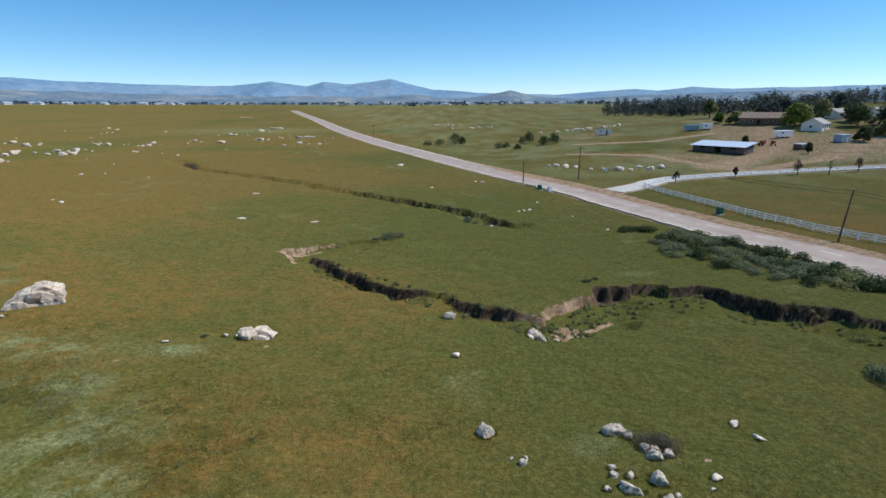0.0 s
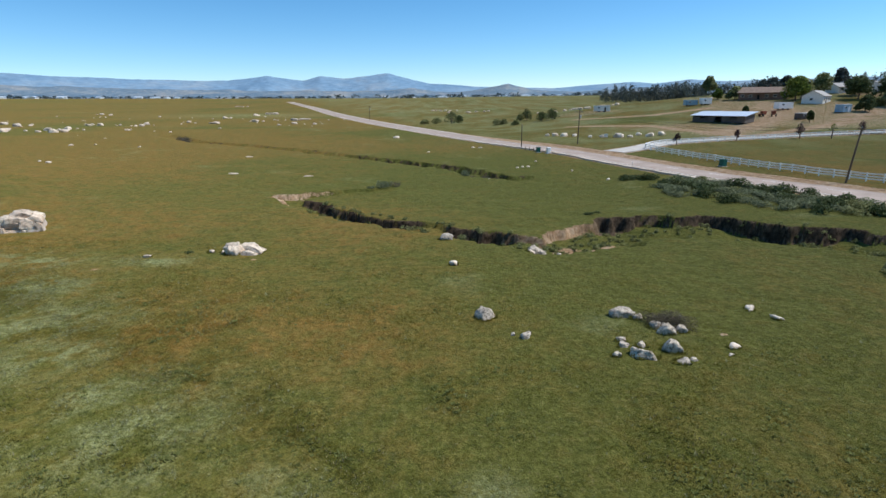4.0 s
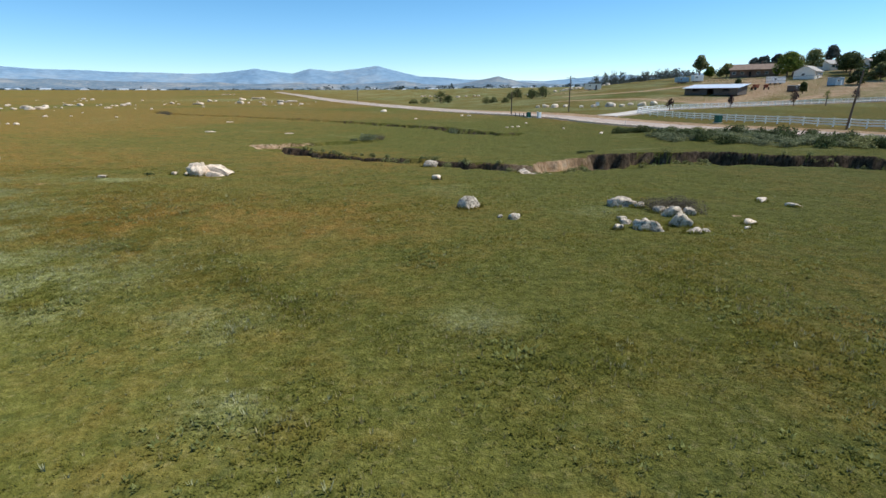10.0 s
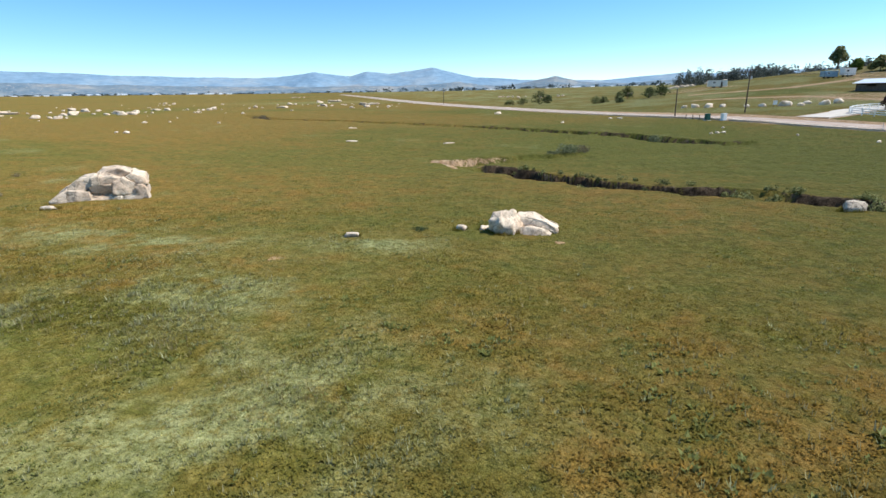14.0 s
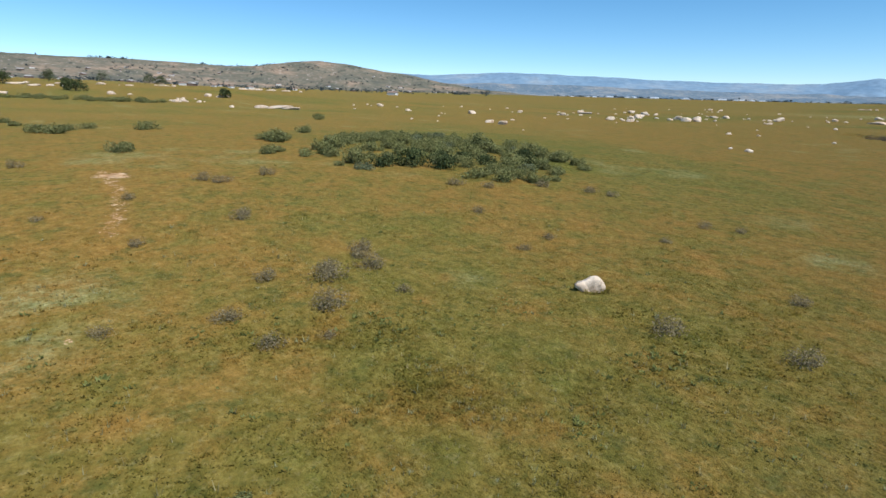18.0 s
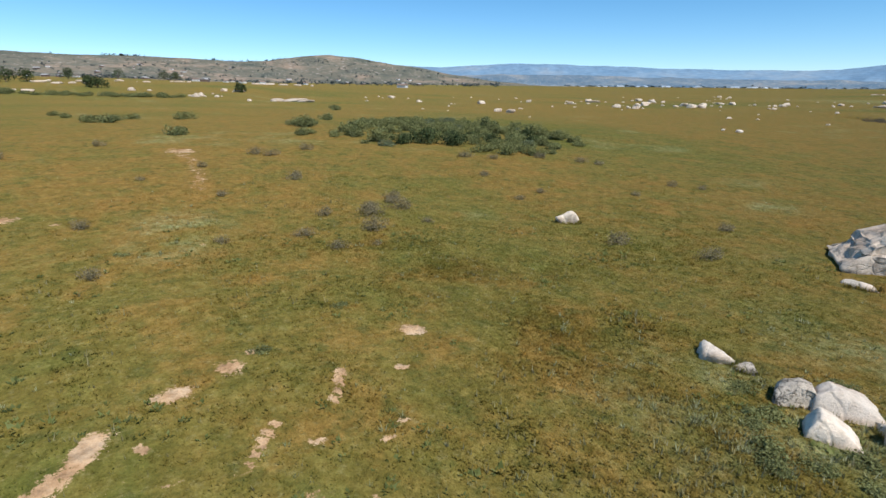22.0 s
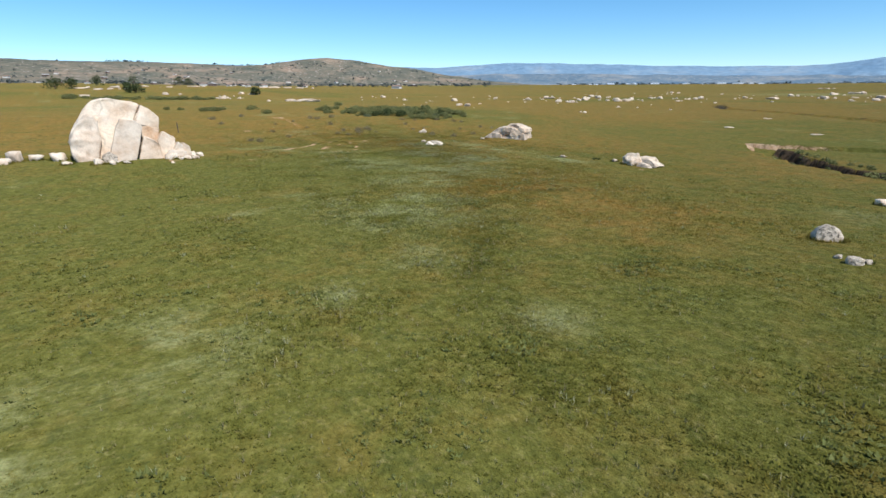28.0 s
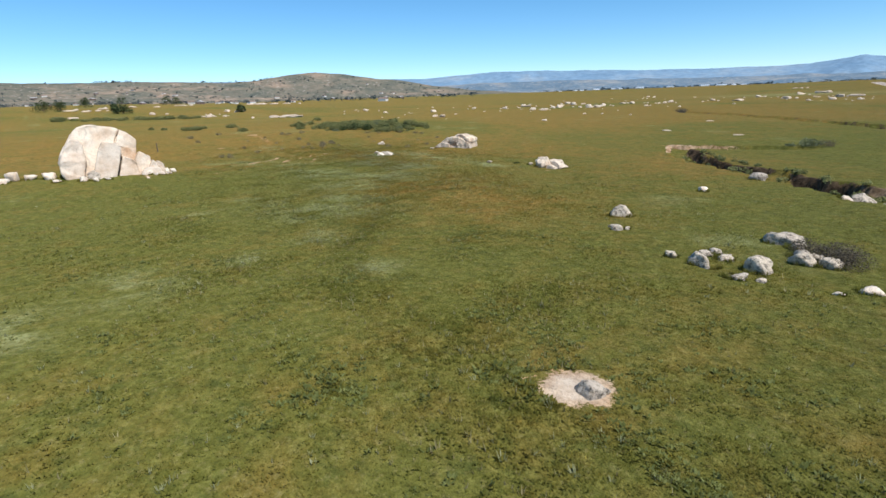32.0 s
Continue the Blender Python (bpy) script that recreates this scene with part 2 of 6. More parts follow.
def bare_at(x, y):
    x, y = np.asarray(x, float), np.asarray(y, float)
    v = np.zeros(x.shape)
    near = (np.abs(x) < 300) & (y > -20) & (y < 380)
    xs, ys = x[near], y[near]
    if not near.any():
        return v
    b = np.maximum.reduce([wash_cut(xs, ys, line)[1] * w for line, w in ((WASH, 1.0), (WASH_HEAD, 0.72), (WASH_FAR, 0.75))])
    b = np.maximum(b, 0.7 * np.exp(-((xs + 25.9) / 3.2) ** 2 - ((ys - 86.6) / 2.1) ** 2))
    for line, width in (([(-27.5, 86.5), (-23.8, 80.9)], 0.45), ([(-25.8, 85.6), (-21.5, 88.6)], 0.4), ([(13.4, 51.4), (15.6, 54.6), (19.2, 57.4)], 0.5)):
        d, _, _ = along(xs, ys, line)
        b = np.maximum(b, 0.95 * np.exp(-(d / width) ** 2))
    b = np.maximum(b, 0.8 * np.exp(-((xs - 13.4) / 2.2) ** 2 - ((ys - 53.6) / 3.4) ** 2))
    for *line, width in RUTS:
        d, _, _ = along(xs, ys, line)
        b = np.maximum(b, np.clip(0.86 - 0.3 * d / width, 0, 1) * (d < width * 2.6))
    for cx, cy, width in SPOTS:
        b = np.maximum(b, np.clip(0.86 - 0.32 * np.hypot(xs - cx, ys - cy) / width, 0, 1))
    b = np.maximum(b, 0.24 * np.exp(-((xs + 51.5) / 4) ** 2 - ((ys - 32.5) / 4.5) ** 2))
    d, _, _ = along(xs, ys, TRAIL)
    b = np.maximum(b, 0.44 * np.exp(-(d / 0.85) ** 2))
    d = np.hypot((xs - SALT[0]) / 1.18, (ys - SALT[1]) / 1.0)
    b = np.maximum(b, np.clip(1.4 - d / 0.95, 0, 1))
    d, _, _ = along(xs, ys, [(14.6, 15.2), (13.8, 14.8)])
    b = np.maximum(b, np.clip(0.9 - d / 0.5, 0, 1))
    d, _, _ = along(xs, ys, ROAD)
    b = np.maximum(b, np.clip(1.25 - (d - 5.5) / 1.6, 0, 0.8))
    d, _, _ = along(xs, ys, DRIVE)
    b = np.maximum(b, np.clip(1.3 - (d - 3.0) / 1.2, 0, 0.75))
    d, _, _ = along(xs, ys, YARD)
    b = np.maximum(b, 0.64 * np.exp(-(d / 13) ** 2))
    for line in TRACKS:
        d, _, _ = along(xs, ys, line)
        b = np.maximum(b, 0.9 * np.exp(-(d / 3.0) ** 2))
    field = sigm((ys - 168) / 6) * sigm((xs - 62 + 0.2 * (ys - 170)) / 8) * (1 - sigm((ys - 330) / 20))
    b = np.maximum(b, 0.52 * field * smooth(0.25, 0.6, fbm(xs, ys, 30, 15, 2)))
    b = b * (1 - 0.9 * np.exp(-(np.hypot((xs - 77) / 15, (ys - 226) / 11)) ** 6))
    v[near] = b
    return v


def bank_shade_at(x, y):
    """Shade painted into the soil of the washes' cut banks, fading towards the sandy bends."""
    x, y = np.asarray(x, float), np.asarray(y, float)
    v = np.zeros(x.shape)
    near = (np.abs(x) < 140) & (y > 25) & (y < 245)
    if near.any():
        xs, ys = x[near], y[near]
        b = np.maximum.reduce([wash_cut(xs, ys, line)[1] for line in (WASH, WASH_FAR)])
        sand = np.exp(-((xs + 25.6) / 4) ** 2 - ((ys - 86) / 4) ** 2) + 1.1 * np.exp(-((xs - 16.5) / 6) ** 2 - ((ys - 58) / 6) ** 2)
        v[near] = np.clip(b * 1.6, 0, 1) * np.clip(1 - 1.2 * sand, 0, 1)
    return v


def chalk_at(x, y):
    """White crusted soil round the flat rock and in the sandy bends."""
    c = np.exp(-(np.hypot(x - SALT[0], y - SALT[1]) / 0.8) ** 4)
    return np.maximum(c, 0.12 * np.exp(-((x + 25) / 3) ** 2 - ((y - 86) / 3) ** 2))


def tone_at(x, y):
    """0 green, 1 brown: seeding grass turned rusty, mostly on the western plain."""
    big = fbm(x, y, 38, 11, 3) + 0.25 * (fbm(x, y, 9, 12, 2) - 0.5)
    lean = 0.23 * sigm(-(x + 36) / 9) - 0.10 * sigm((x + 8) / 12)
    t = smooth(0.24, 0.84, big + lean)
    t = np.maximum(t, 0.85 * sigm((y - 142) / 8) * sigm((x - 40 + 0.25 * (y - 150)) / 10) * smooth(0.18, 0.5, fbm(x, y, 16, 14, 3)))
    t = np.maximum(t, 0.62 * sigm((x - 85 + 0.43 * (y - 38)) / 3) * (1 - sigm((y - 345) / 20)) * smooth(0.1, 0.5, fbm(x, y, 12, 16, 3)))
    for cx, cy, rx, ry in ((-60, 75, 26, 14), (-90, 40, 16, 8), (-36, 44, 9, 7), (-75, 55, 18, 12), (-40, 70, 22, 8), (-88, 36, 7, 4), (-66, 40, 10, 8), (-52, 66, 14, 8), (-34, 58, 12, 5), (-44, 53, 8, 3), (-20, 38, 9, 3)):
        t = np.maximum(t, 0.85 * np.exp(-((x - cx) / rx) ** 2 - ((y - cy) / ry) ** 2))
    t = t - 0.5 * sigm((x - 5) / 4) * sigm((100 - y) / 12) * sigm((58 - x) / 3) + 0.07 * sigm((x + 33) / 5) * sigm((60 - y) / 8)
    t = t - 0.75 * np.exp(-((x + 41) / 9) ** 2 - ((y - 32) / 8) ** 2) - 0.45 * np.exp(-((x + 15) / 7) ** 2 - ((y - 20) / 5) ** 2)
    t = t - 1.2 * np.exp(-(np.hypot((x - 77) / 15, (y - 226) / 11)) ** 6)
    d, _, _ = along(x, y, TRAIL)
    return np.maximum(t, 1.4 * np.exp(-(d / 1.5) ** 2))


def silver_at(x, y):
    s = smooth(0.68, 0.82, fbm(x, y, 8, 21, 3)) * 0.4
    for cx, cy, rx, ry in ((-38, 47, 4.5, 2.0), (-31, 40, 3, 2.5), (-38, 38, 2.5, 2), (-27, 33, 4, 3), (-26.5, 47.5, 2.5, 1.2), (-43, 49, 4, 1.6), (-34, 29, 3.5, 2.5), (-47, 43.5, 2.2, 1.3), (-22, 28, 2.2, 1.6), (-17, 24, 1.6, 1.2), (0.2, 3.2, 1.6, 0.9), (-1.8, 7.1, 1.6, 0.8)):
        s = np.maximum(s, 1.0 * np.exp(-((x - cx) / (rx * 1.25)) ** 2 - ((y - cy) / (ry * 1.2)) ** 2))
    for cx, cy, size in ((-21.9, 17.6, 1.5), (-20.5, 15.2, 1.3), (-19.2, 13.2, 1.0), (-30.4, 32.6, 3.5), (-23.7, 26.8, 3.0), (-17.3, 23.5, 2.0), (-2.7, 7.1, 2.2), (0.4, 2.9, 1.5), (-14.9, 21.1, 5.0), (-3.3, 12.5, 1.2), (-12.4, 18.4, 2.0), (2.2, 16.7, 1.2), (-69.6, 35.4, 2.0), (-66.7, 34.3, 1.6), (-58.7, 67.4, 1.6), (-50.6, 25.8, 1.2), (-46.0, 29.0, 1.0)):
        s = np.maximum(s, 0.75 * np.exp(-((x - cx) / size) ** 2 - ((y - cy) / (0.8 * size)) ** 2))
    far = np.exp(-((x + 150) / 60) ** 2 - ((y - 430) / 35) ** 2)
    s = np.maximum(s, 0.7 * np.exp(-((x + 46.5) / 3) ** 2 - ((y - 42.3) / 1.6) ** 2))
    return np.maximum(s * smooth(0.36, 0.66, 0.6 * vnoise(x, y, 1.5, 23) + 0.4 * vnoise(x, y, 0.5, 24) + 0.06), 0.6 * far + 0.7 * sigm((y - 150) / 8) * sigm((x - 32 + 0.3 * (y - 150)) / 8) * smooth(0.3, 0.7, fbm(x, y, 9, 25, 3)))


# ---- mesh helpers ----
def mesh_np(name, verts, faces):
    """A mesh from arrays: verts (n, 3), faces (m, 3 or 4)."""
    verts, faces = np.asarray(verts, np.float32), np.asarray(faces, np.int32)
    me = bpy.data.meshes.new(name)
    m, w = faces.shape
    me.vertices.add(len(verts)), me.loops.add(m * w), me.polygons.add(m)
    me.vertices.foreach_set("co", verts.ravel())
    me.loops.foreach_set("vertex_index", faces.ravel())
    me.polygons.foreach_set("loop_start", np.arange(0, m * w, w, dtype=np.int32))
    me.update(calc_edges=True)
    return me


def mark(me, name, values):
    a = me.attributes.new(name, "FLOAT", "POINT")
    a.data.foreach_set("value", np.asarray(values, np.float32))


def smooth_all(me, on=True):
    me.polygons.foreach_set("use_smooth", np.full(len(me.polygons), on))
    return me


def part(name, mesh, material, parent=None, label="", m=None):
    """Links a mesh or bmesh as one object, under a thing where one is given."""
    if isinstance(mesh, bmesh.types.BMesh):
        bm, mesh = mesh, bpy.data.meshes.new(name)
        bm.to_mesh(mesh)
        bm.free()
    ob = new(name, mesh)
    if material is not None and not mesh.materials:
        mesh.materials.append(material)
    if parent is not None:
        ob.parent = parent
    if m is not None:
        ob.matrix_local = m
    if label:
        ob["label"] = label
    return ob


def thing(name, m, label, category, group="", kind=""):
    ob = new(name)
    ob.empty_display_size = 0.2
    ob.matrix_world = m
    return tagged(ob, label, category, group, kind)


def box_into(bm, sx, sy, sz, m=None, bevel=0.0):
    """A box centred in x and y with its foot at z = 0."""
    got = bmesh.ops.create_cube(bm, size=1.0, matrix=(m or Matrix()) @ Matrix.Translation((0, 0, sz / 2)) @ Matrix.Diagonal((sx, sy, sz, 1)))
    if bevel:
        edges = list({e for v in got["verts"] for e in v.link_edges})
        bmesh.ops.bevel(bm, geom=edges, offset=bevel, segments=1, affect="EDGES")
    return bm


def box(sx, sy, sz, m=None, bevel=0.0):
    return box_into(bmesh.new(), sx, sy, sz, m, bevel)


def tube(r0, r1, h, sides=8, m=None):
    bm = bmesh.new()
    bmesh.ops.create_cone(bm, cap_ends=True, segments=sides, radius1=r0, radius2=r1, depth=h, matrix=(m or Matrix()) @ Matrix.Translation((0, 0, h / 2)))
    return bm


def prism(points, width, m=None):
    """A solid with that outline in x and z, centred in y."""
    bm = bmesh.new()
    m = m or Matrix()
    a = [bm.verts.new(m @ Vector((x, -width / 2, z))) for x, z in points]
    b = [bm.verts.new(m @ Vector((x, width / 2, z))) for x, z in points]
    bm.faces.new(a)
    bm.faces.new(b[::-1])
    for i in range(len(points)):
        j = (i + 1) % len(points)
        bm.faces.new((a[j], a[i], b[i], b[j]))
    bmesh.ops.recalc_face_normals(bm, faces=bm.faces)
    return bm


def ico(level):
    bm = bmesh.new()
    bmesh.ops.create_icosphere(bm, subdivisions=level, radius=1.0)
    v = np.array([p.co for p in bm.verts])
    f = np.array([[p.index for p in q.verts] for q in bm.faces])
    bm.free()
    return v, f


ICO = {n: ico(n) for n in (1, 2, 3, 4, 5)}


# ---- materials ----
def material(name, rough=0.85, metal=0.0):
    mat = bpy.data.materials.new(name)
    mat.use_nodes = True
    b = mat.node_tree.nodes["Principled BSDF"]
    b.inputs["Roughness"].default_value, b.inputs["Metallic"].default_value = rough, metal
    b.inputs["Specular IOR Level"].default_value = 0.25
    return mat, mat.node_tree.nodes, mat.node_tree.links, b


def n_noise(nodes, links, scale, detail=4.0, rough=0.6, vec=None, stretch=None):
    t = nodes.new("ShaderNodeTexNoise")
    t.inputs["Scale"].default_value, t.inputs["Detail"].default_value, t.inputs["Roughness"].default_value = scale, detail, rough
    if vec is not None:
        if stretch:
            mp = nodes.new("ShaderNodeMapping")
            mp.inputs["Scale"].default_value = stretch
            links.new(vec, mp.inputs["Vector"])
            vec = mp.outputs[0]
        links.new(vec, t.inputs["Vector"])
    return t.outputs["Fac"]


def n_ramp(nodes, links, fac, stops):
    r = nodes.new("ShaderNodeValToRGB")
    while len(r.color_ramp.elements) < len(stops):
        r.color_ramp.elements.new(0.5)
    for e, (p, c) in zip(r.color_ramp.elements, stops):
        e.position = p
        e.color = (*c, 1) if isinstance(c, tuple) else (c, c, c, 1)
    links.new(fac, r.inputs[0])
    return r.outputs[0]


def n_mix(nodes, links, fac, a, b, kind="MIX"):
    m = nodes.new("ShaderNodeMix")
    m.data_type, m.blend_type = "RGBA", kind
    for socket, v in ((m.inputs[0], fac), (m.inputs[6], a), (m.inputs[7], b)):
        if isinstance(v, tuple):
            socket.default_value = (*v, 1)
        elif isinstance(v, (int, float)):
            socket.default_value = v
        else:
            links.new(v, socket)
    return m.outputs[2]


def n_math(nodes, links, op, a, b=0.0, clamp=False):
    m = nodes.new("ShaderNodeMath")
    m.operation, m.use_clamp = op, clamp
    for socket, v in ((m.inputs[0], a), (m.inputs[1], b)):
        if isinstance(v, (int, float)):
            socket.default_value = v
        else:
            links.new(v, socket)
    return m.outputs[0]


def n_bump(nodes, links, bsdf, height, strength, distance):
    b = nodes.new("ShaderNodeBump")
    b.inputs["Strength"].default_value, b.inputs["Distance"].default_value = strength, distance
    links.new(height, b.inputs["Height"])
    links.new(b.outputs[0], bsdf.inputs["Normal"])


def n_leafy(nodes, links, bsdf, colour, share=0.5):
    """Thin leaves: part of the light that falls on one side comes out at the other."""
    tr, mix = nodes.new("ShaderNodeBsdfTranslucent"), nodes.new("ShaderNodeMixShader")
    links.new(colour, tr.inputs["Color"])
    mix.inputs[0].default_value = share
    links.new(bsdf.outputs[0], mix.inputs[1])
    links.new(tr.outputs[0], mix.inputs[2])
    links.new(mix.outputs[0], nodes["Material Output"].inputs["Surface"])


def n_attr(nodes, name):
    a = nodes.new("ShaderNodeAttribute")
    a.attribute_name = name
    return a.outputs["Fac"]


def grass_colour(nodes, links, pos):
    """The meadow's colour at a place of the world, shared by the ground and the tufts on it."""
    tone, silver = n_attr(nodes, "tone"), n_attr(nodes, "silver")
    mid = n_noise(nodes, links, 0.35, 5, 0.65, pos)
    fine = n_noise(nodes, links, 2.2, 6, 0.72, pos)
    clump = n_noise(nodes, links, 0.85, 5, 0.68, pos)
    green = n_ramp(nodes, links, fine, [(0.28, (0.068, 0.072, 0.015)), (0.50, (0.113, 0.114, 0.025)), (0.72, (0.182, 0.178, 0.048))])
    brown = n_ramp(nodes, links, fine, [(0.28, (0.114, 0.086, 0.020)), (0.50, (0.176, 0.127, 0.031)), (0.72, (0.250, 0.184, 0.054))])
    t = n_math(nodes, links, "ADD", n_math(nodes, links, "MULTIPLY", mid, 2.3), n_math(nodes, links, "SUBTRACT", tone, 1.16))
    t = n_math(nodes, links, "ADD", t, n_math(nodes, links, "MULTIPLY", n_math(nodes, links, "SUBTRACT", clump, 0.5), 1.3))
    col = n_mix(nodes, links, n_math(nodes, links, "MULTIPLY", t, 1.0, True), green, brown)
    # tones below 0 take a darker olive green
    dark_grass = n_ramp(nodes, links, fine, [(0.28, (0.050, 0.050, 0.011)), (0.50, (0.084, 0.080, 0.018)), (0.72, (0.130, 0.120, 0.033))])
    col = n_mix(nodes, links, n_math(nodes, links, "MULTIPLY", tone, -2.6, True), col, dark_grass)
    rust = n_ramp(nodes, links, fine, [(0.28, (0.145, 0.086, 0.020)), (0.50, (0.228, 0.132, 0.034)), (0.72, (0.31, 0.190, 0.055))])
    col = n_mix(nodes, links, n_math(nodes, links, "MULTIPLY", n_math(nodes, links, "SUBTRACT", t, 0.72), 1.3, True), col, rust)
    # mats of dark broad-leaved weeds, and pale seeding grass between them
    mat_of = n_noise(nodes, links, 1.3, 5, 0.7, pos, (1.0, 1.0, 0.4))
    col = n_mix(nodes, links, n_ramp(nodes, links, mat_of, [(0.52, 0.0), (0.66, 0.62)]), col, (0.062, 0.076, 0.020))
    seedy = n_noise(nodes, links, 4.1, 4, 0.75, pos)
    col = n_mix(nodes, links, n_ramp(nodes, links, seedy, [(0.55, 0.0), (0.70, 0.5)]), col, (0.245, 0.212, 0.088))
    weeds = n_ramp(nodes, links, fine, [(0.30, (0.125, 0.142, 0.052)), (0.64, (0.330, 0.345, 0.165))])
    tatter = n_ramp(nodes, links, seedy, [(0.38, 0.2), (0.54, 1.0)])
    return n_mix(nodes, links, n_math(nodes, links, "MULTIPLY", silver, tatter), col, weeds), fine, clump


def make_ground_mat():
    mat, nodes, links, bsdf = material("meadow_ground", 0.95)
    bsdf.inputs["Specular IOR Level"].default_value = 0.05
    bsdf.inputs["Diffuse Roughness"].default_value = 0.75
    geo = nodes.new("ShaderNodeNewGeometry")
    pos = geo.outputs["Position"]
    col, fine, mid = grass_colour(nodes, links, pos)
    speck = n_noise(nodes, links, 9.0, 3, 0.8, pos)
    col = n_mix(nodes, links, 0.85, col, n_ramp(nodes, links, speck, [(0.30, 0.70), (0.64, 1.3)]), "MULTIPLY")
    bare = n_attr(nodes, "bare")
    ragged = n_noise(nodes, links, 1.6, 6, 0.75, pos)
    b = n_math(nodes, links, "ADD", bare, n_math(nodes, links, "MULTIPLY", n_math(nodes, links, "SUBTRACT", ragged, 0.5), 1.1))
    b = n_math(nodes, links, "ADD", b, n_math(nodes, links, "MULTIPLY", n_math(nodes, links, "SUBTRACT", speck, 0.5), 0.8))
    b = n_ramp(nodes, links, b, [(0.46, 0.0), (0.56, 1.0)])
    soil = n_ramp(nodes, links, n_noise(nodes, links, 0.8, 6, 0.7, pos), [(0.30, (0.27, 0.145, 0.070)), (0.50, (0.46, 0.30, 0.170)), (0.72, (0.64, 0.49, 0.335))])
    soil = n_mix(nodes, links, n_attr(nodes, "chalk"), soil, n_ramp(nodes, links, ragged, [(0.3, (0.46, 0.36, 0.27)), (0.6, (0.62, 0.54, 0.44))]))
    flute = n_ramp(nodes, links, n_noise(nodes, links, 2.6, 5, 0.7, pos, (1.0, 1.0, 0.12)), [(0.36, 0.55), (0.56, 1.15)])
    # the shade of the cut banks is mixed into the soil colour as near-black brown
    soil = n_mix(nodes, links, n_attr(nodes, "bank_shade"), soil, n_ramp(nodes, links, ragged, [(0.34, (0.020, 0.015, 0.010)), (0.70, (0.125, 0.086, 0.056))]))
    soil = n_mix(nodes, links, 0.8, soil, n_mix(nodes, links, n_attr(nodes, "chalk"), flute, (1.0, 1.0, 1.0)), "MULTIPLY")
    col = n_mix(nodes, links, b, col, soil)
    links.new(col, bsdf.inputs["Base Color"])
    h = n_math(nodes, links, "ADD", n_math(nodes, links, "MULTIPLY", fine, 1.0), n_math(nodes, links, "MULTIPLY", speck, 0.5))
    h = n_math(nodes, links, "ADD", h, n_math(nodes, links, "MULTIPLY", mid, 1.6))
    n_bump(nodes, links, bsdf, h, 0.8, 0.17)
    return mat


def n_upturn(nodes, links, geo, up):
    """Turns the shading normals of thin blades upwards, so that they are lit much like the sward."""
    upturn = nodes.new("ShaderNodeVectorMath")
    upturn.operation = "MULTIPLY_ADD"
    links.new(geo.outputs["Normal"], upturn.inputs[0])
    upturn.inputs[1].default_value, upturn.inputs[2].default_value = (0.5, 0.5, 0.5), (0, 0, up)
    unit = nodes.new("ShaderNodeVectorMath")
    unit.operation = "NORMALIZE"
    links.new(upturn.outputs[0], unit.inputs[0])
    return unit.outputs[0]


def make_tuft_mat():
    mat, nodes, links, bsdf = material("grass_blades", 0.8)
    geo = nodes.new("ShaderNodeNewGeometry")
    col, fine, mid = grass_colour(nodes, links, geo.outputs["Position"])
    vary = n_ramp(nodes, links, geo.outputs["Random Per Island"], [(0.0, (1.15, 1.2, 1.05)), (0.5, (1.3, 1.33, 1.15)), (0.94, (1.5, 1.48, 1.3)), (1.0, (2.2, 2.0, 1.6))])
    col = n_mix(nodes, links, 1.0, col, vary, "MULTIPLY")
    links.new(col, bsdf.inputs["Base Color"])
    bsdf.inputs["Specular IOR Level"].default_value = 0.1
    links.new(n_upturn(nodes, links, geo, 0.8), bsdf.inputs["Normal"])
    n_leafy(nodes, links, bsdf, col, 0.45)
    return mat


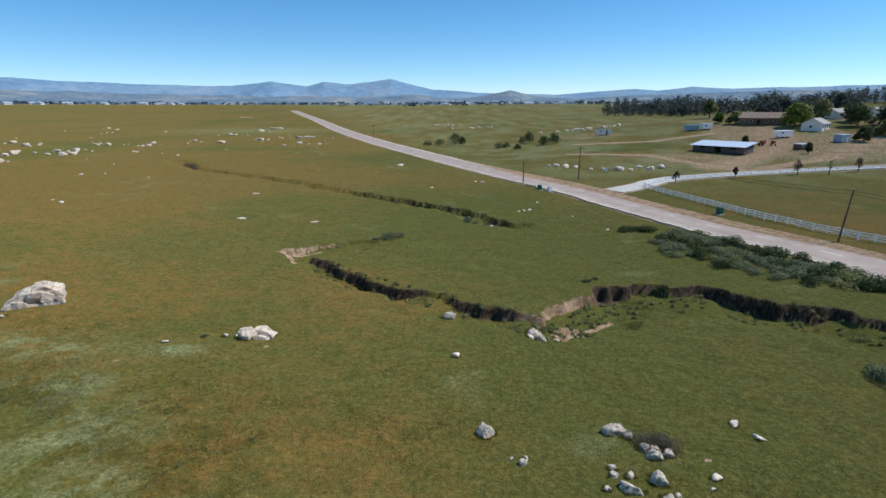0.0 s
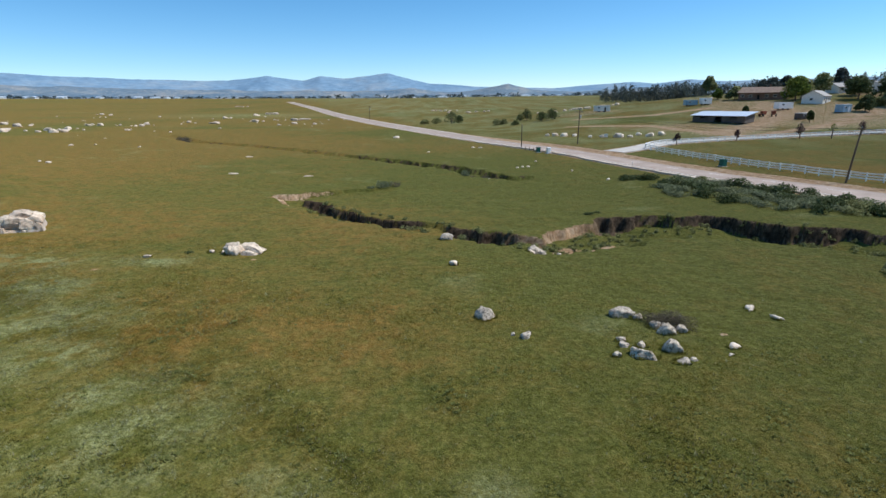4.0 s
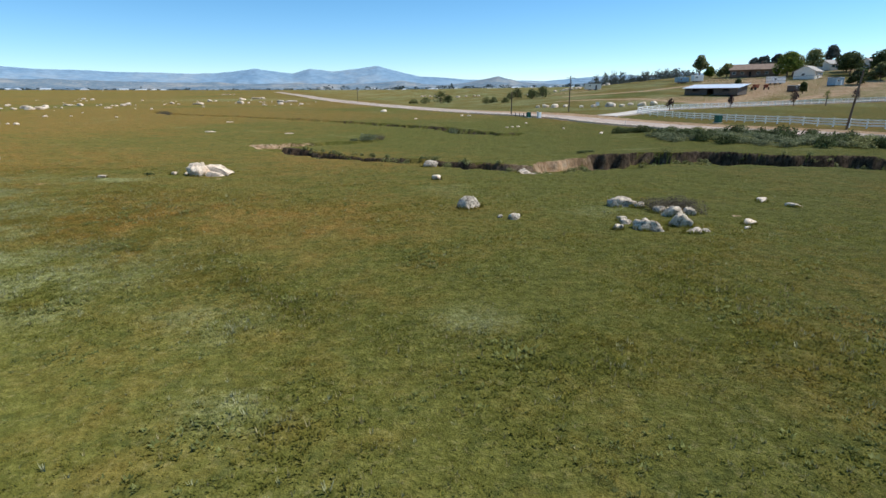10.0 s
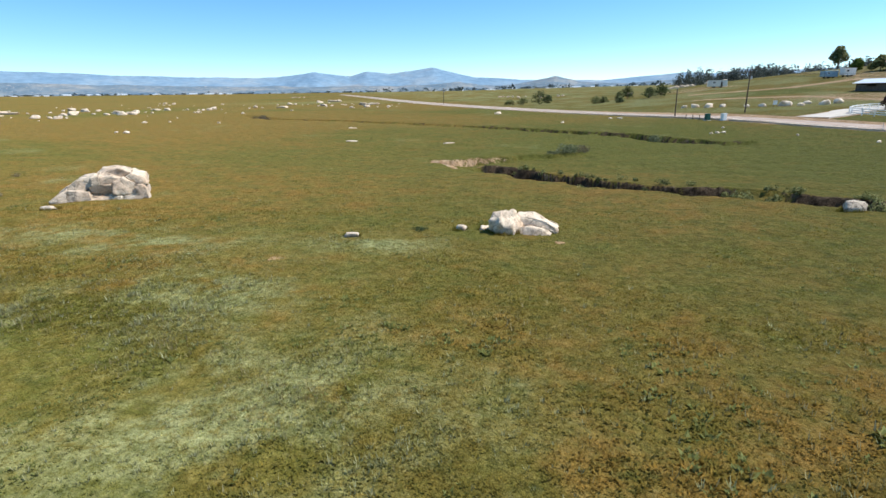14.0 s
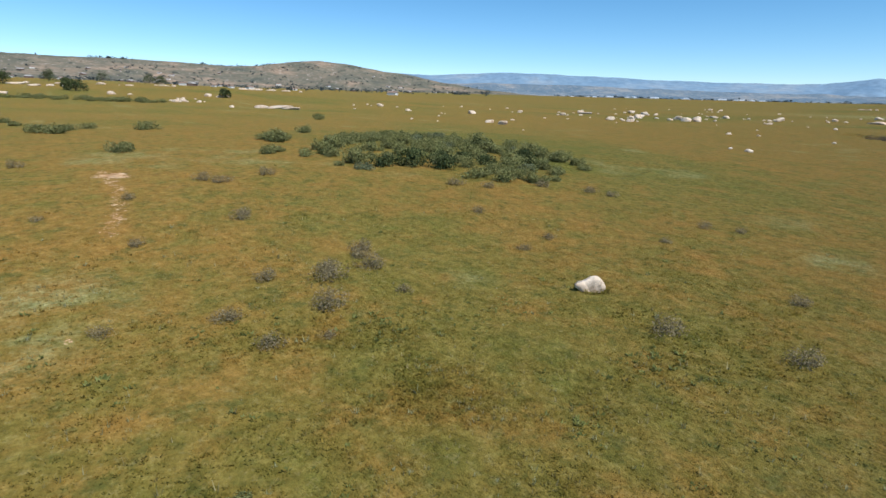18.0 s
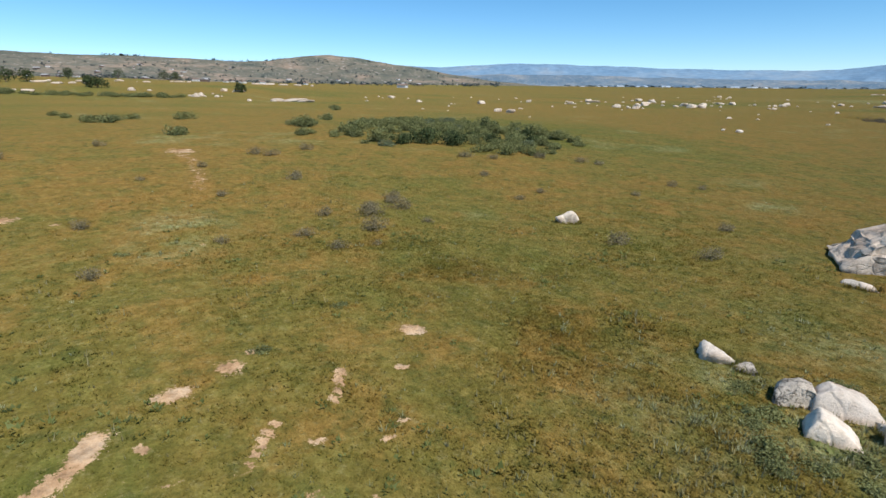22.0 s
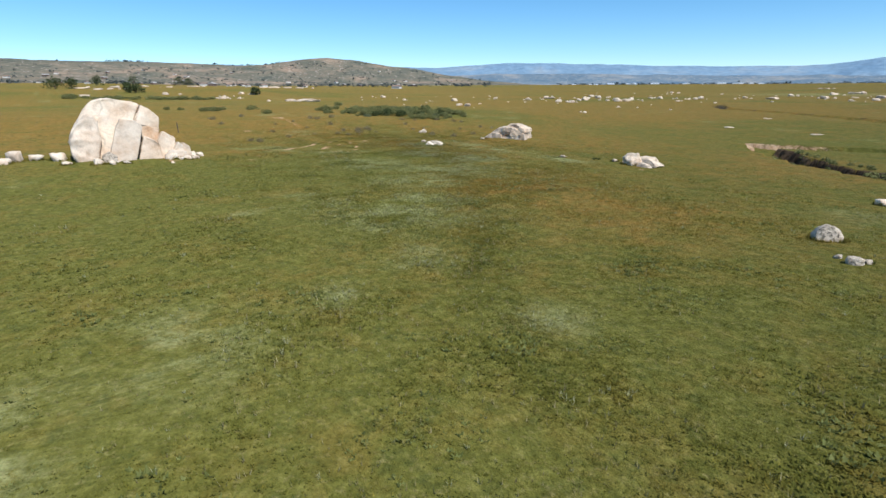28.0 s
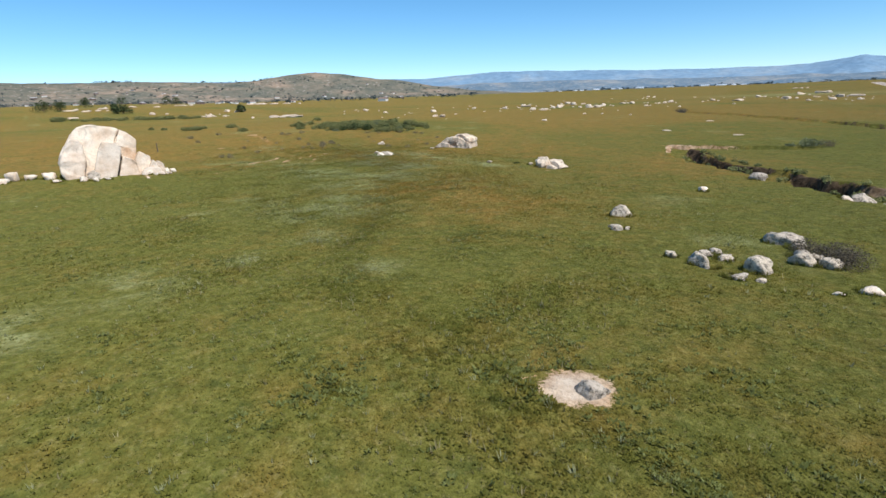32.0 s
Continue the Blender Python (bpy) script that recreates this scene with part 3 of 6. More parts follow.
def make_rock_mat(name, pale, stain, dark, lichen=0.5, scale=1.0, cracks=1.0, crack=0.8):
    mat, nodes, links, bsdf = material(name, 0.9)
    tc = nodes.new("ShaderNodeTexCoord")
    pos = tc.outputs["Object"]
    info = nodes.new("ShaderNodeObjectInfo")
    big = n_noise(nodes, links, 0.55 * scale, 5, 0.6, pos)
    mid = n_noise(nodes, links, 2.3 * scale, 6, 0.7, pos)
    grain = n_noise(nodes, links, 22 * scale, 4, 0.75, pos)
    streak = n_noise(nodes, links, 1.6 * scale, 5, 0.6, pos, (1, 1, 0.25))
    col = n_mix(nodes, links, n_ramp(nodes, links, big, [(0.42, 0.0), (0.68, 1.0)]), pale, stain)
    col = n_mix(nodes, links, n_ramp(nodes, links, streak, [(0.60, 0.0), (0.74, 0.7)]), col, tuple(c * 0.62 for c in stain))
    col = n_mix(nodes, links, n_math(nodes, links, "MULTIPLY", n_ramp(nodes, links, mid, [(0.50, 0.0), (0.64, 1.0)]), lichen), col, dark)
    col = n_mix(nodes, links, 0.55, col, n_ramp(nodes, links, grain, [(0.25, 0.55), (0.7, 1.2)]), "MULTIPLY")
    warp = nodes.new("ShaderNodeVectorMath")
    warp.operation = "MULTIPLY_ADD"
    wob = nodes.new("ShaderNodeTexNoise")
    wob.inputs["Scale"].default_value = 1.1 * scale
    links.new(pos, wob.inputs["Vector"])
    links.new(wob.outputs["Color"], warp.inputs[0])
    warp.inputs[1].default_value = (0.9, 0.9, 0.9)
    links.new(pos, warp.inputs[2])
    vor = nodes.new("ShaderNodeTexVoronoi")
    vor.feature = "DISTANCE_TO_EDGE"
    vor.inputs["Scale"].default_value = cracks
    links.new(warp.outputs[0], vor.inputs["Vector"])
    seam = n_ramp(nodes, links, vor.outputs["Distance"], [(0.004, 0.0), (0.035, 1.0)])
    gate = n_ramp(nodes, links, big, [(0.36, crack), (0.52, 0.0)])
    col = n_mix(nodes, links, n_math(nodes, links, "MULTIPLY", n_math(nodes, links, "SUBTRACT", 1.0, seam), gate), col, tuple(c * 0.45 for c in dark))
    tint = n_ramp(nodes, links, info.outputs["Random"], [(0.0, (0.86, 0.85, 0.84)), (1.0, (1.06, 1.04, 1.0))])
    links.new(n_mix(nodes, links, 1.0, col, tint, "MULTIPLY"), bsdf.inputs["Base Color"])
    h = n_math(nodes, links, "ADD", n_math(nodes, links, "MULTIPLY", mid, 1.0), n_math(nodes, links, "MULTIPLY", grain, 0.25))
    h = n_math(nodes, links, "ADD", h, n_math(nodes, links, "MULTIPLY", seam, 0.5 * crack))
    n_bump(nodes, links, bsdf, h, 0.7, 0.11)
    return mat


def make_plain(name, a, b, rough=0.85, scale=3.0, metal=0.0, bump=0.0, stretch=None):
    """A surface of two close colours in soft blotches with fine grain."""
    mat, nodes, links, bsdf = material(name, rough, metal)
    tc = nodes.new("ShaderNodeTexCoord")
    n1 = n_noise(nodes, links, scale, 5, 0.65, tc.outputs["Object"], stretch)
    n2 = n_noise(nodes, links, scale * 9, 3, 0.7, tc.outputs["Object"], stretch)
    col = n_mix(nodes, links, n_ramp(nodes, links, n1, [(0.35, 0.0), (0.65, 1.0)]), a, b)
    col = n_mix(nodes, links, 0.4, col, n_ramp(nodes, links, n2, [(0.25, 0.7), (0.75, 1.15)]), "MULTIPLY")
    links.new(col, bsdf.inputs["Base Color"])
    if bump:
        n_bump(nodes, links, bsdf, n2, bump, 0.05)
    return mat


def make_leaf(name, dark, mid, light, scale=0.8, up=0.0):
    mat, nodes, links, bsdf = material(name, 0.75)
    geo = nodes.new("ShaderNodeNewGeometry")
    c = n_ramp(nodes, links, geo.outputs["Random Per Island"], [(0.0, dark), (0.55, mid), (1.0, light)])
    big = n_noise(nodes, links, scale, 3, 0.6, geo.outputs["Position"])
    c = n_mix(nodes, links, 0.8, c, n_ramp(nodes, links, big, [(0.3, 0.6), (0.7, 1.3)]), "MULTIPLY")
    links.new(c, bsdf.inputs["Base Color"])
    bsdf.inputs["Specular IOR Level"].default_value = 0.15
    if up:
        unit = n_upturn(nodes, links, geo, up)
        links.new(unit, bsdf.inputs["Normal"])
    n_leafy(nodes, links, bsdf, c, 0.35)
    return mat


GROUND = make_ground_mat()
TUFT = make_tuft_mat()
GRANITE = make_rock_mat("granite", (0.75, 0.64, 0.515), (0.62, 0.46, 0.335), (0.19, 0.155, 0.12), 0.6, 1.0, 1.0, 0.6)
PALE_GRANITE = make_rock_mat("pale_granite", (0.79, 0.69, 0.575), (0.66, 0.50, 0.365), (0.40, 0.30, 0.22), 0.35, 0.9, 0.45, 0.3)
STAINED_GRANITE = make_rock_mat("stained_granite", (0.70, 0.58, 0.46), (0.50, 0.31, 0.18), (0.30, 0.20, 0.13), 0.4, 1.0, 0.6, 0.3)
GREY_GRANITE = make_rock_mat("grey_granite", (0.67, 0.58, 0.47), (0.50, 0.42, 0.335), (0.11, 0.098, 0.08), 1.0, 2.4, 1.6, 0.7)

# ---- the ground: one sheet to the horizon ----
def spaced(lo, hi, step, far_lo, far_hi, grow=1.13):
    mid = list(np.arange(lo, hi + step * 0.5, step))
    up, down = [mid[-1]], [mid[0]]
    s = step
    while up[-1] < far_hi:
        s *= grow
        up.append(up[-1] + s)
    s = step
    while down[-1] > far_lo:
        s *= grow
        down.append(down[-1] - s)
    return np.array(down[:0:-1] + mid + up[1:])


def build_ground():
    xs = np.concatenate([np.arange(-112, -58, 0.5), np.arange(-58, -43, 0.2), np.arange(-43, -30, 0.5), np.arange(-30, 50, 0.3), np.arange(50, 78, 0.5)])
    wide = spaced(-112, 78, 0.5, -4700, 4700)
    xs = np.concatenate([wide[wide < -112.2], xs, wide[wide > 78.2]])
    ya = np.concatenate([np.arange(-12, 25, 0.7), np.arange(25, 40, 0.2), np.arange(40, 44, 0.5)])
    yb = np.arange(44, 101, 0.28)
    yc = np.arange(101, 145, 0.6)
    yd = np.arange(145, 236, 1.3)
    ys = np.concatenate([ya, yb, yc, yd])
    out = spaced(-12, 236, 1.3, -3000, 4700)
    ys = np.concatenate([out[out < -12.5], ys, out[out > 236.5]])
    gx, gy = np.meshgrid(xs, ys)
    x, y = gx.ravel(), gy.ravel()
    z = ground_z(x, y)
    nx, ny = len(xs), len(ys)
    i = np.arange(nx * ny).reshape(ny, nx)
    faces = np.stack([i[:-1, :-1], i[:-1, 1:], i[1:, 1:], i[1:, :-1]], -1).reshape(-1, 4)
    me = mesh_np("ground", np.stack([x, y, z], 1), faces)
    mark(me, "bare", bare_at(x, y)), mark(me, "bank_shade", bank_shade_at(x, y)), mark(me, "chalk", chalk_at(x, y)), mark(me, "tone", tone_at(x, y)), mark(me, "silver", silver_at(x, y))
    smooth_all(me)
    return part("ground", me, GROUND)


ground = tagged(build_ground(), "wide meadow of green and rust-brown grass cut by dry washes", "ground", kind="structure")


# ---- road, shoulders, markings, drive ----
def resample(line, step):
    pts = [Vector((*p[:2], 0)) for p in line]
    # a smooth curve through the points
    out = []
    for n in range(len(pts) - 1):
        p0, p1, p2, p3 = pts[max(n - 1, 0)], pts[n], pts[n + 1], pts[min(n + 2, len(pts) - 1)]
        m = max(2, int((p2 - p1).length / step))
        for q in range(m):
            t = q / m
            out.append(0.5 * ((2 * p1) + (p2 - p0) * t + (2 * p0 - 5 * p1 + 4 * p2 - p3) * t * t + (3 * p1 - p0 - 3 * p2 + p3) * t ** 3))
    out.append(pts[-1])
    return np.array([(p.x, p.y) for p in out])


def ribbon(name, line, left, right, lift, mat, thick=0.12, wobble=0.0, dash=None):
    """A strip that follows a line between two offsets (right of travel is plus), lying on the ground with a small thickness."""
    c = resample(line, 1.5)
    d = np.gradient(c, axis=0)
    d /= np.linalg.norm(d, axis=1, keepdims=True)
    nrm = np.stack([d[:, 1], -d[:, 0]], 1)
    n = len(c)
    wl_, wr_ = (wobble * (vnoise(np.arange(n) * 1.5, 0 * np.arange(n), 2.5, s) - 0.5) for s in (31, 37))
    a, b = c + nrm * (left + wl_)[:, None] if wobble else c + nrm * left, c + nrm * (right + wr_)[:, None] if wobble else c + nrm * right
    zc = base_z(c[:, 0], c[:, 1]) + lift
    rows = [np.column_stack([a, zc - thick]), np.column_stack([a, zc]), np.column_stack([b, zc]), np.column_stack([b, zc - thick])]
    v = np.stack(rows, 1).reshape(-1, 3)
    f = []
    for i in range(n - 1):
        if dash and (i % dash[1]) >= dash[0]:
            continue
        for k in range(3):
            f.append((4 * i + k, 4 * i + 4 + k, 4 * i + 5 + k, 4 * i + 1 + k))
    return part(name, smooth_all(mesh_np(name, v, np.array(f)[:, ::-1]), False), mat)


ASPHALT = make_plain("worn_asphalt", (0.325, 0.258, 0.214), (0.425, 0.342, 0.288), 1.0, 0.25, bump=0.2)
SHOULDER = make_plain("sandy_shoulder", (0.46, 0.36, 0.27), (0.66, 0.56, 0.46), 0.95, 0.6, bump=0.4)
CONCRETE = make_plain("pale_concrete", (0.46, 0.42, 0.37), (0.58, 0.54, 0.49), 0.9, 0.7)
PAINT = make_plain("road_paint", (0.62, 0.58, 0.50), (0.78, 0.76, 0.72), 0.8, 1.5)
tagged(ribbon("road_shoulder", ROAD, -6.3, 6.6, 0.06, SHOULDER, 0.3, 0.9), "pale sandy gravel shoulder along the road", "road shoulder", kind="structure")
tagged(ribbon("road", ROAD, -5.2, 5.2, 0.10, ASPHALT, 0.1), "worn grey-pink two-lane asphalt road", "road", kind="structure")
for off, name in ((-4.75, "edge_line"), (4.75, "edge_line")):
    tagged(ribbon(name, ROAD, off - 0.09, off + 0.09, 0.106, PAINT, 0.02), "faded white painted edge line", "road marking", kind="structure")
tagged(ribbon("centre_line", ROAD, -0.08, 0.08, 0.106, PAINT, 0.02, dash=(2, 7)), "faded dashed centre line", "road marking", kind="structure")
tagged(ribbon("driveway", DRIVE, -3.2, 3.2, 0.12, CONCRETE, 0.3, 0.7), "pale concrete driveway behind the white fence", "driveway", kind="structure")


# ---- hills and mountains ----
def ridge(name, radius, depth, az, el, eye, mat, seed, rough, label):
    """A range of hills round the plain: heights by compass angle, worn by noise, with slopes that fall towards and away from the plain."""
    a = np.arange(-180, 180, 0.22)
    rows = np.concatenate([np.linspace(-1.0, 0, 12), [0.25, 0.6]])
    crest = np.interp(a, az, el) + rough * (0.55 * (fbm(a, 0 * a, 2.6, seed + 3, 5) - 0.5))
    top = eye + radius * np.tan(np.radians(crest))
    v = []
    for s in rows:
        r = radius + depth * s
        x, y = r * np.sin(np.radians(a)), r * np.cos(np.radians(a))
        foot = base_z(x, y) - 8
        f = (1 - abs(s)) ** 1.25 if s <= 0 else (1 - s) ** 1.0
        n = fbm(x, y, 420, seed, 5) - 0.5
        gul = np.abs(fbm(x, y, 170, seed + 5, 4) - 0.5) * 2
        z = foot + (top - foot) * f * (1 + rough * 0.8 * n * (1 if s < 0 else 0.15)) - (top - foot) * 0.35 * (gul * (1 - f)) + (top - foot) * rough * 0.10 * (fbm(x, y, 60, seed + 9, 3) - 0.5)
        v.append(np.column_stack([x, y, z]))
    n, m = len(a), len(rows)
    i = np.arange(n * m).reshape(m, n)
    j = np.roll(i, -1, 1)
    f = np.stack([i[:-1], j[:-1], j[1:], i[1:]], -1).reshape(-1, 4)
    me = smooth_all(mesh_np(name, np.concatenate(v), f))
    return tagged(part(name, me, mat), label, "hills", kind="structure")


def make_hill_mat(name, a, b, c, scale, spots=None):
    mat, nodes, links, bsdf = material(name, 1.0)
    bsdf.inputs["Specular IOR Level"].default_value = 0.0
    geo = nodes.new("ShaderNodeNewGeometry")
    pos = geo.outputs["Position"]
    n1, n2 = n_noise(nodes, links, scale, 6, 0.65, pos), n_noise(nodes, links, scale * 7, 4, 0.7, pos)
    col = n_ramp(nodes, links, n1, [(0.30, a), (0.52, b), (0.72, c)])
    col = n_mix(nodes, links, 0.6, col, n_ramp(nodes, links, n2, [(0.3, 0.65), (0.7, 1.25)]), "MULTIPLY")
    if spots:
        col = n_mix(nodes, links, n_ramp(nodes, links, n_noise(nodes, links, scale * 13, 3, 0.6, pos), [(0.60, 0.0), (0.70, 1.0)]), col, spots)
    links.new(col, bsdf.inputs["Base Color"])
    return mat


# distance haze is put into these hill colours, strongest in the two blue ones
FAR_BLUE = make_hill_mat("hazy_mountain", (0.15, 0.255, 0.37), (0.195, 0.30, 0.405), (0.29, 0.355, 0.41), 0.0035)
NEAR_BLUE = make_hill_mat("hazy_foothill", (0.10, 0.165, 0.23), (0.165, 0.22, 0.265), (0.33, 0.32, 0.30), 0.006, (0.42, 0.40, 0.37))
BROWN_HILL = make_hill_mat("scrub_hill", (0.088, 0.106, 0.088), (0.185, 0.168, 0.128), (0.40, 0.285, 0.205), 0.007, (0.46, 0.41, 0.36))
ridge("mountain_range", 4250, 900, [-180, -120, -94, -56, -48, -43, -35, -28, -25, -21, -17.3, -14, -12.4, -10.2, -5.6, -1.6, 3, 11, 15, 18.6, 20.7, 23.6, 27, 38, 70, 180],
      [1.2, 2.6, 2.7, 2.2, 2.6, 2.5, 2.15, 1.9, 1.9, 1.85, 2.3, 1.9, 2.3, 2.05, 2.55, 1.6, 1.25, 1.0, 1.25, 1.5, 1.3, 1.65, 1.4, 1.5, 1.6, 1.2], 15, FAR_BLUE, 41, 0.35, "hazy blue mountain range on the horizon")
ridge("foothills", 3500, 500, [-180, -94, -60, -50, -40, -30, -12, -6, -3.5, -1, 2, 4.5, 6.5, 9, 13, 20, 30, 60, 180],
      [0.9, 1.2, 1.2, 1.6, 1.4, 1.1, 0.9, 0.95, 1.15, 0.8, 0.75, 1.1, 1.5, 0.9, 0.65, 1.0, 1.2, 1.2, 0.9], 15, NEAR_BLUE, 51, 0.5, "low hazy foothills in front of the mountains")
ridge("scrub_hills", 2350, 700, [-180, -120, -100, -94, -89, -82, -78, -75, -72.7, -69.5, -66.7, -64, -60.6, -58, -55, -52, -48, -40, 180],
      [0.6, 2.4, 2.7, 2.75, 2.7, 2.7, 2.6, 2.5, 2.65, 3.1, 3.3, 3.05, 2.5, 2.2, 1.6, 1.2, 0.8, 0.2, 0.2], 8, BROWN_HILL, 61, 0.35, "dry brown scrub-covered hills with scattered rocks")

# ---- boulders ----
def boulder_mesh(name, sx, sy, sz, seed, level=3, planes=16, blunt=20.0, sink=0.42, rough=0.14, tilt=0.0):
    """A granite boulder: a solid bounded by split faces, its edges rounded by weather, with pits and cracks, its foot in the ground."""
    v, f = ICO[level]
    r = np.random.default_rng(seed)
    n = r.normal(size=(planes, 3))
    n /= np.linalg.norm(n, axis=1, keepdims=True)
    n = np.concatenate([n, [[0, 0, 1], [0.15, 0.1, -1]]])
    n /= np.linalg.norm(n, axis=1, keepdims=True)
    h = np.concatenate([r.uniform(0.66, 1.0, planes), [0.82, 0.75]])
    dots = np.clip(v @ n.T, 0.02, None) / h
    rad = (dots ** blunt).sum(1) ** (-1 / blunt)
    p = v * rad[:, None]
    off = seed * 3.17
    lump = fbm(p[:, 0] * 3 + off, p[:, 1] * 3 + p[:, 2] * 2.3, 1.6, seed % 50, 4) - 0.5
    lump2 = fbm(p[:, 2] * 3 + off, p[:, 0] * 2 - p[:, 1] * 2.6, 0.7, seed % 40 + 3, 3) - 0.5
    p = p * (1 + rough * 2.6 * lump + rough * 1.5 * lump2)[:, None]
    lo, hi = p.min(0), p.max(0)
    p = (p - (lo + hi) / 2) / (hi - lo)
    p[:, 2] += 0.5 - sink
    p *= (sx, sy, 0.78 * sz / (1 - sink))
    if tilt:
        p = p @ np.array(Matrix.Rotation(tilt, 3, "Y")).T
    return smooth_all(mesh_np(name, p, f))


SKIRTS = []


def boulder(x, y, sx, sy, sz, turn=0.0, seed=1, mat=None, label="", name="boulder", level=3, group="", lift=0.0, **more):
    me = boulder_mesh(name, sx, sy, sz, seed, level, **more)
    me.materials.append(mat or GRANITE)
    ob = part(name, me, None, m=pose(x, y, gz(x, y) + lift, 0, 0, turn))
    if x * x + (y - 30) ** 2 < 110 ** 2 and lift < 0.3:
        SKIRTS.append((x, y, sx, sy, turn))
    return tagged(ob, label or "pale weathered granite boulder half sunk in grass", "boulder", group)


def slab_mesh(name, outline, front, back, seed, round_off=0.16, lean=0.12, rough=0.05, yaw=0.0):
    """A split block: an outline seen from the front, carried back into the rock, its edges worn round and its faces uneven."""
    bm = bmesh.new()
    r = random.Random(seed)
    cx, cz = sum(p[0] for p in outline) / len(outline), sum(p[1] for p in outline) / len(outline)
    a = [bm.verts.new((x, front + lean * z + yaw * (x - cx) + r.uniform(-0.12, 0.12), z)) for x, z in outline]
    b = [bm.verts.new((cx + (x - cx) * 0.93, back + r.uniform(-0.2, 0.2), cz + (z - cz) * (0.9 if z > cz else 1.0))) for x, z in outline]
    bm.faces.new(a)
    bm.faces.new(b[::-1])
    for i in range(len(a)):
        j = (i + 1) % len(a)
        bm.faces.new((a[j], a[i], b[i], b[j]))
    bmesh.ops.recalc_face_normals(bm, faces=bm.faces)
    bmesh.ops.bevel(bm, geom=list(bm.edges), offset=round_off, segments=3, profile=0.6, affect="EDGES", clamp_overlap=True)
    bmesh.ops.triangulate(bm, faces=bm.faces)
    for _ in range(3):
        long = [e for e in bm.edges if e.calc_length() > 0.32]
        if long:
            bmesh.ops.subdivide_edges(bm, edges=long, cuts=1)
            bmesh.ops.triangulate(bm, faces=[f for f in bm.faces if len(f.verts) > 3])
    bm.normal_update()
    for v in bm.verts:
        q = v.co * 0.9 + Vector((seed * 1.3, 0, 0))
        n = noise.fractal(q, 1.0, 2.1, 4) * rough + noise.fractal(q * 4, 1.0, 2.1, 3) * rough * 0.3
        v.co += v.normal * n
    me = bpy.data.meshes.new(name)
    bm.to_mesh(me)
    bm.free()
    return smooth_all(me)


def outcrop(name, x, y, turn, mat, label, lift=0.0):
    return thing(name, pose(x, y, gz(x, y) + lift, 0, 0, turn), label, "rock outcrop")


def block(top, outline, front, back, seed, mat, **more):
    return part("block", slab_mesh("block", outline, front, back, seed, **more), mat, top)


def split_stone(x, y, turn, outline, front, back, seed, mat, label, group, lift=0.0, **more):
    """A single stone broken along flat faces, seen from its front."""
    me = slab_mesh("boulder", outline, front, back, seed, **more)
    me.materials.append(mat)
    return tagged(part("boulder", me, None, m=pose(x, y, gz(x, y) + lift, 0, 0, turn)), label, "boulder", group)


# the tall split outcrop: its front looks east, blocks parted by narrow cracks
tall = outcrop("granite_outcrop", -46.2, 5.9, 90, PALE_GRANITE, "tall split outcrop of pale cream granite with brown-stained cracks", -0.15)
block(tall, [(-0.3, 1.2), (-0.1, 2.5), (0.5, 3.6), (1.2, 4.65), (1.85, 5.3), (2.65, 5.64), (3.5, 5.6), (4.6, 5.36), (5.7, 5.02), (5.05, 3.4), (4.7, -0.1), (0.1, -0.1)], 0.15, 4.6, 101, PALE_GRANITE, round_off=0.2, lean=0.24, rough=0.12)
block(tall, [(-0.42, 1.3), (-0.3, 2.1), (0.25, 3.15), (0.95, 4.1), (1.75, 4.35), (2.2, 3.5), (2.15, 1.8), (1.75, -0.1), (0.15, -0.1), (-0.3, 0.5)], -0.75, 2.6, 102, PALE_GRANITE, round_off=0.42, yaw=0.12, lean=0.3, rough=0.15)
block(tall, [(1.1, 3.75), (1.65, 4.6), (2.3, 4.8), (2.5, 4.2), (2.2, 3.55), (1.7, 3.5)], -0.1, 1.6, 103, PALE_GRANITE, round_off=0.2, lean=0.3, rough=0.12)
block(tall, [(5.82, 5.0), (6.5, 4.6), (7.24, 3.75), (7.12, 2.66), (5.32, 3.22), (5.2, 3.5)], -0.02, 4.2, 105, PALE_GRANITE, round_off=0.12, yaw=0.2, lean=0.2, rough=0.08)
block(tall, [(5.3, 3.24), (7.1, 2.68), (7.02, 2.2), (6.6, 1.5), (5.6, 1.6)], 0.06, 4.0, 110, STAINED_GRANITE, round_off=0.08, yaw=0.2, lean=0.2, rough=0.1)
block(tall, [(2.3, -0.1), (4.6, -0.1), (5.64, 3.1), (5.05, 3.62), (3.85, 3.82), (3.35, 2.9)], -1.6, 1.4, 104, PALE_GRANITE, round_off=0.1, yaw=0.12, lean=0.3, rough=0.07)
block(tall, [(4.85, -0.1), (5.6, 2.15), (6.4, 1.75), (7.05, 1.15), (7.0, -0.1)], -0.8, 1.8, 106, PALE_GRANITE, round_off=0.12, yaw=0.12, lean=0.3, rough=0.09)
block(tall, [(6.65, 1.6), (7.25, 2.5), (8.4, 1.8), (7.95, -0.1), (6.9, -0.1)], -0.45, 1.8, 107, PALE_GRANITE, round_off=0.12, yaw=0.2, rough=0.09)
block(tall, [(7.05, 0.3), (7.7, 0.85), (8.75, 0.65), (9.1, -0.1), (7.0, -0.1)], -1.2, 0.6, 109, PALE_GRANITE, round_off=0.14, rough=0.08)
block(tall, [(7.95, 0.7), (8.4, 1.5), (8.75, 1.1), (8.7, 0.5), (8.0, 0.45)], -0.9, 0.5, 141, PALE_GRANITE, round_off=0.08, rough=0.08)
block(tall, [(8.6, 0.9), (8.95, 1.35), (9.5, 0.95), (9.6, -0.1), (8.6, -0.1)], -0.3, 0.9, 142, STAINED_GRANITE, round_off=0.08, rough=0.08)
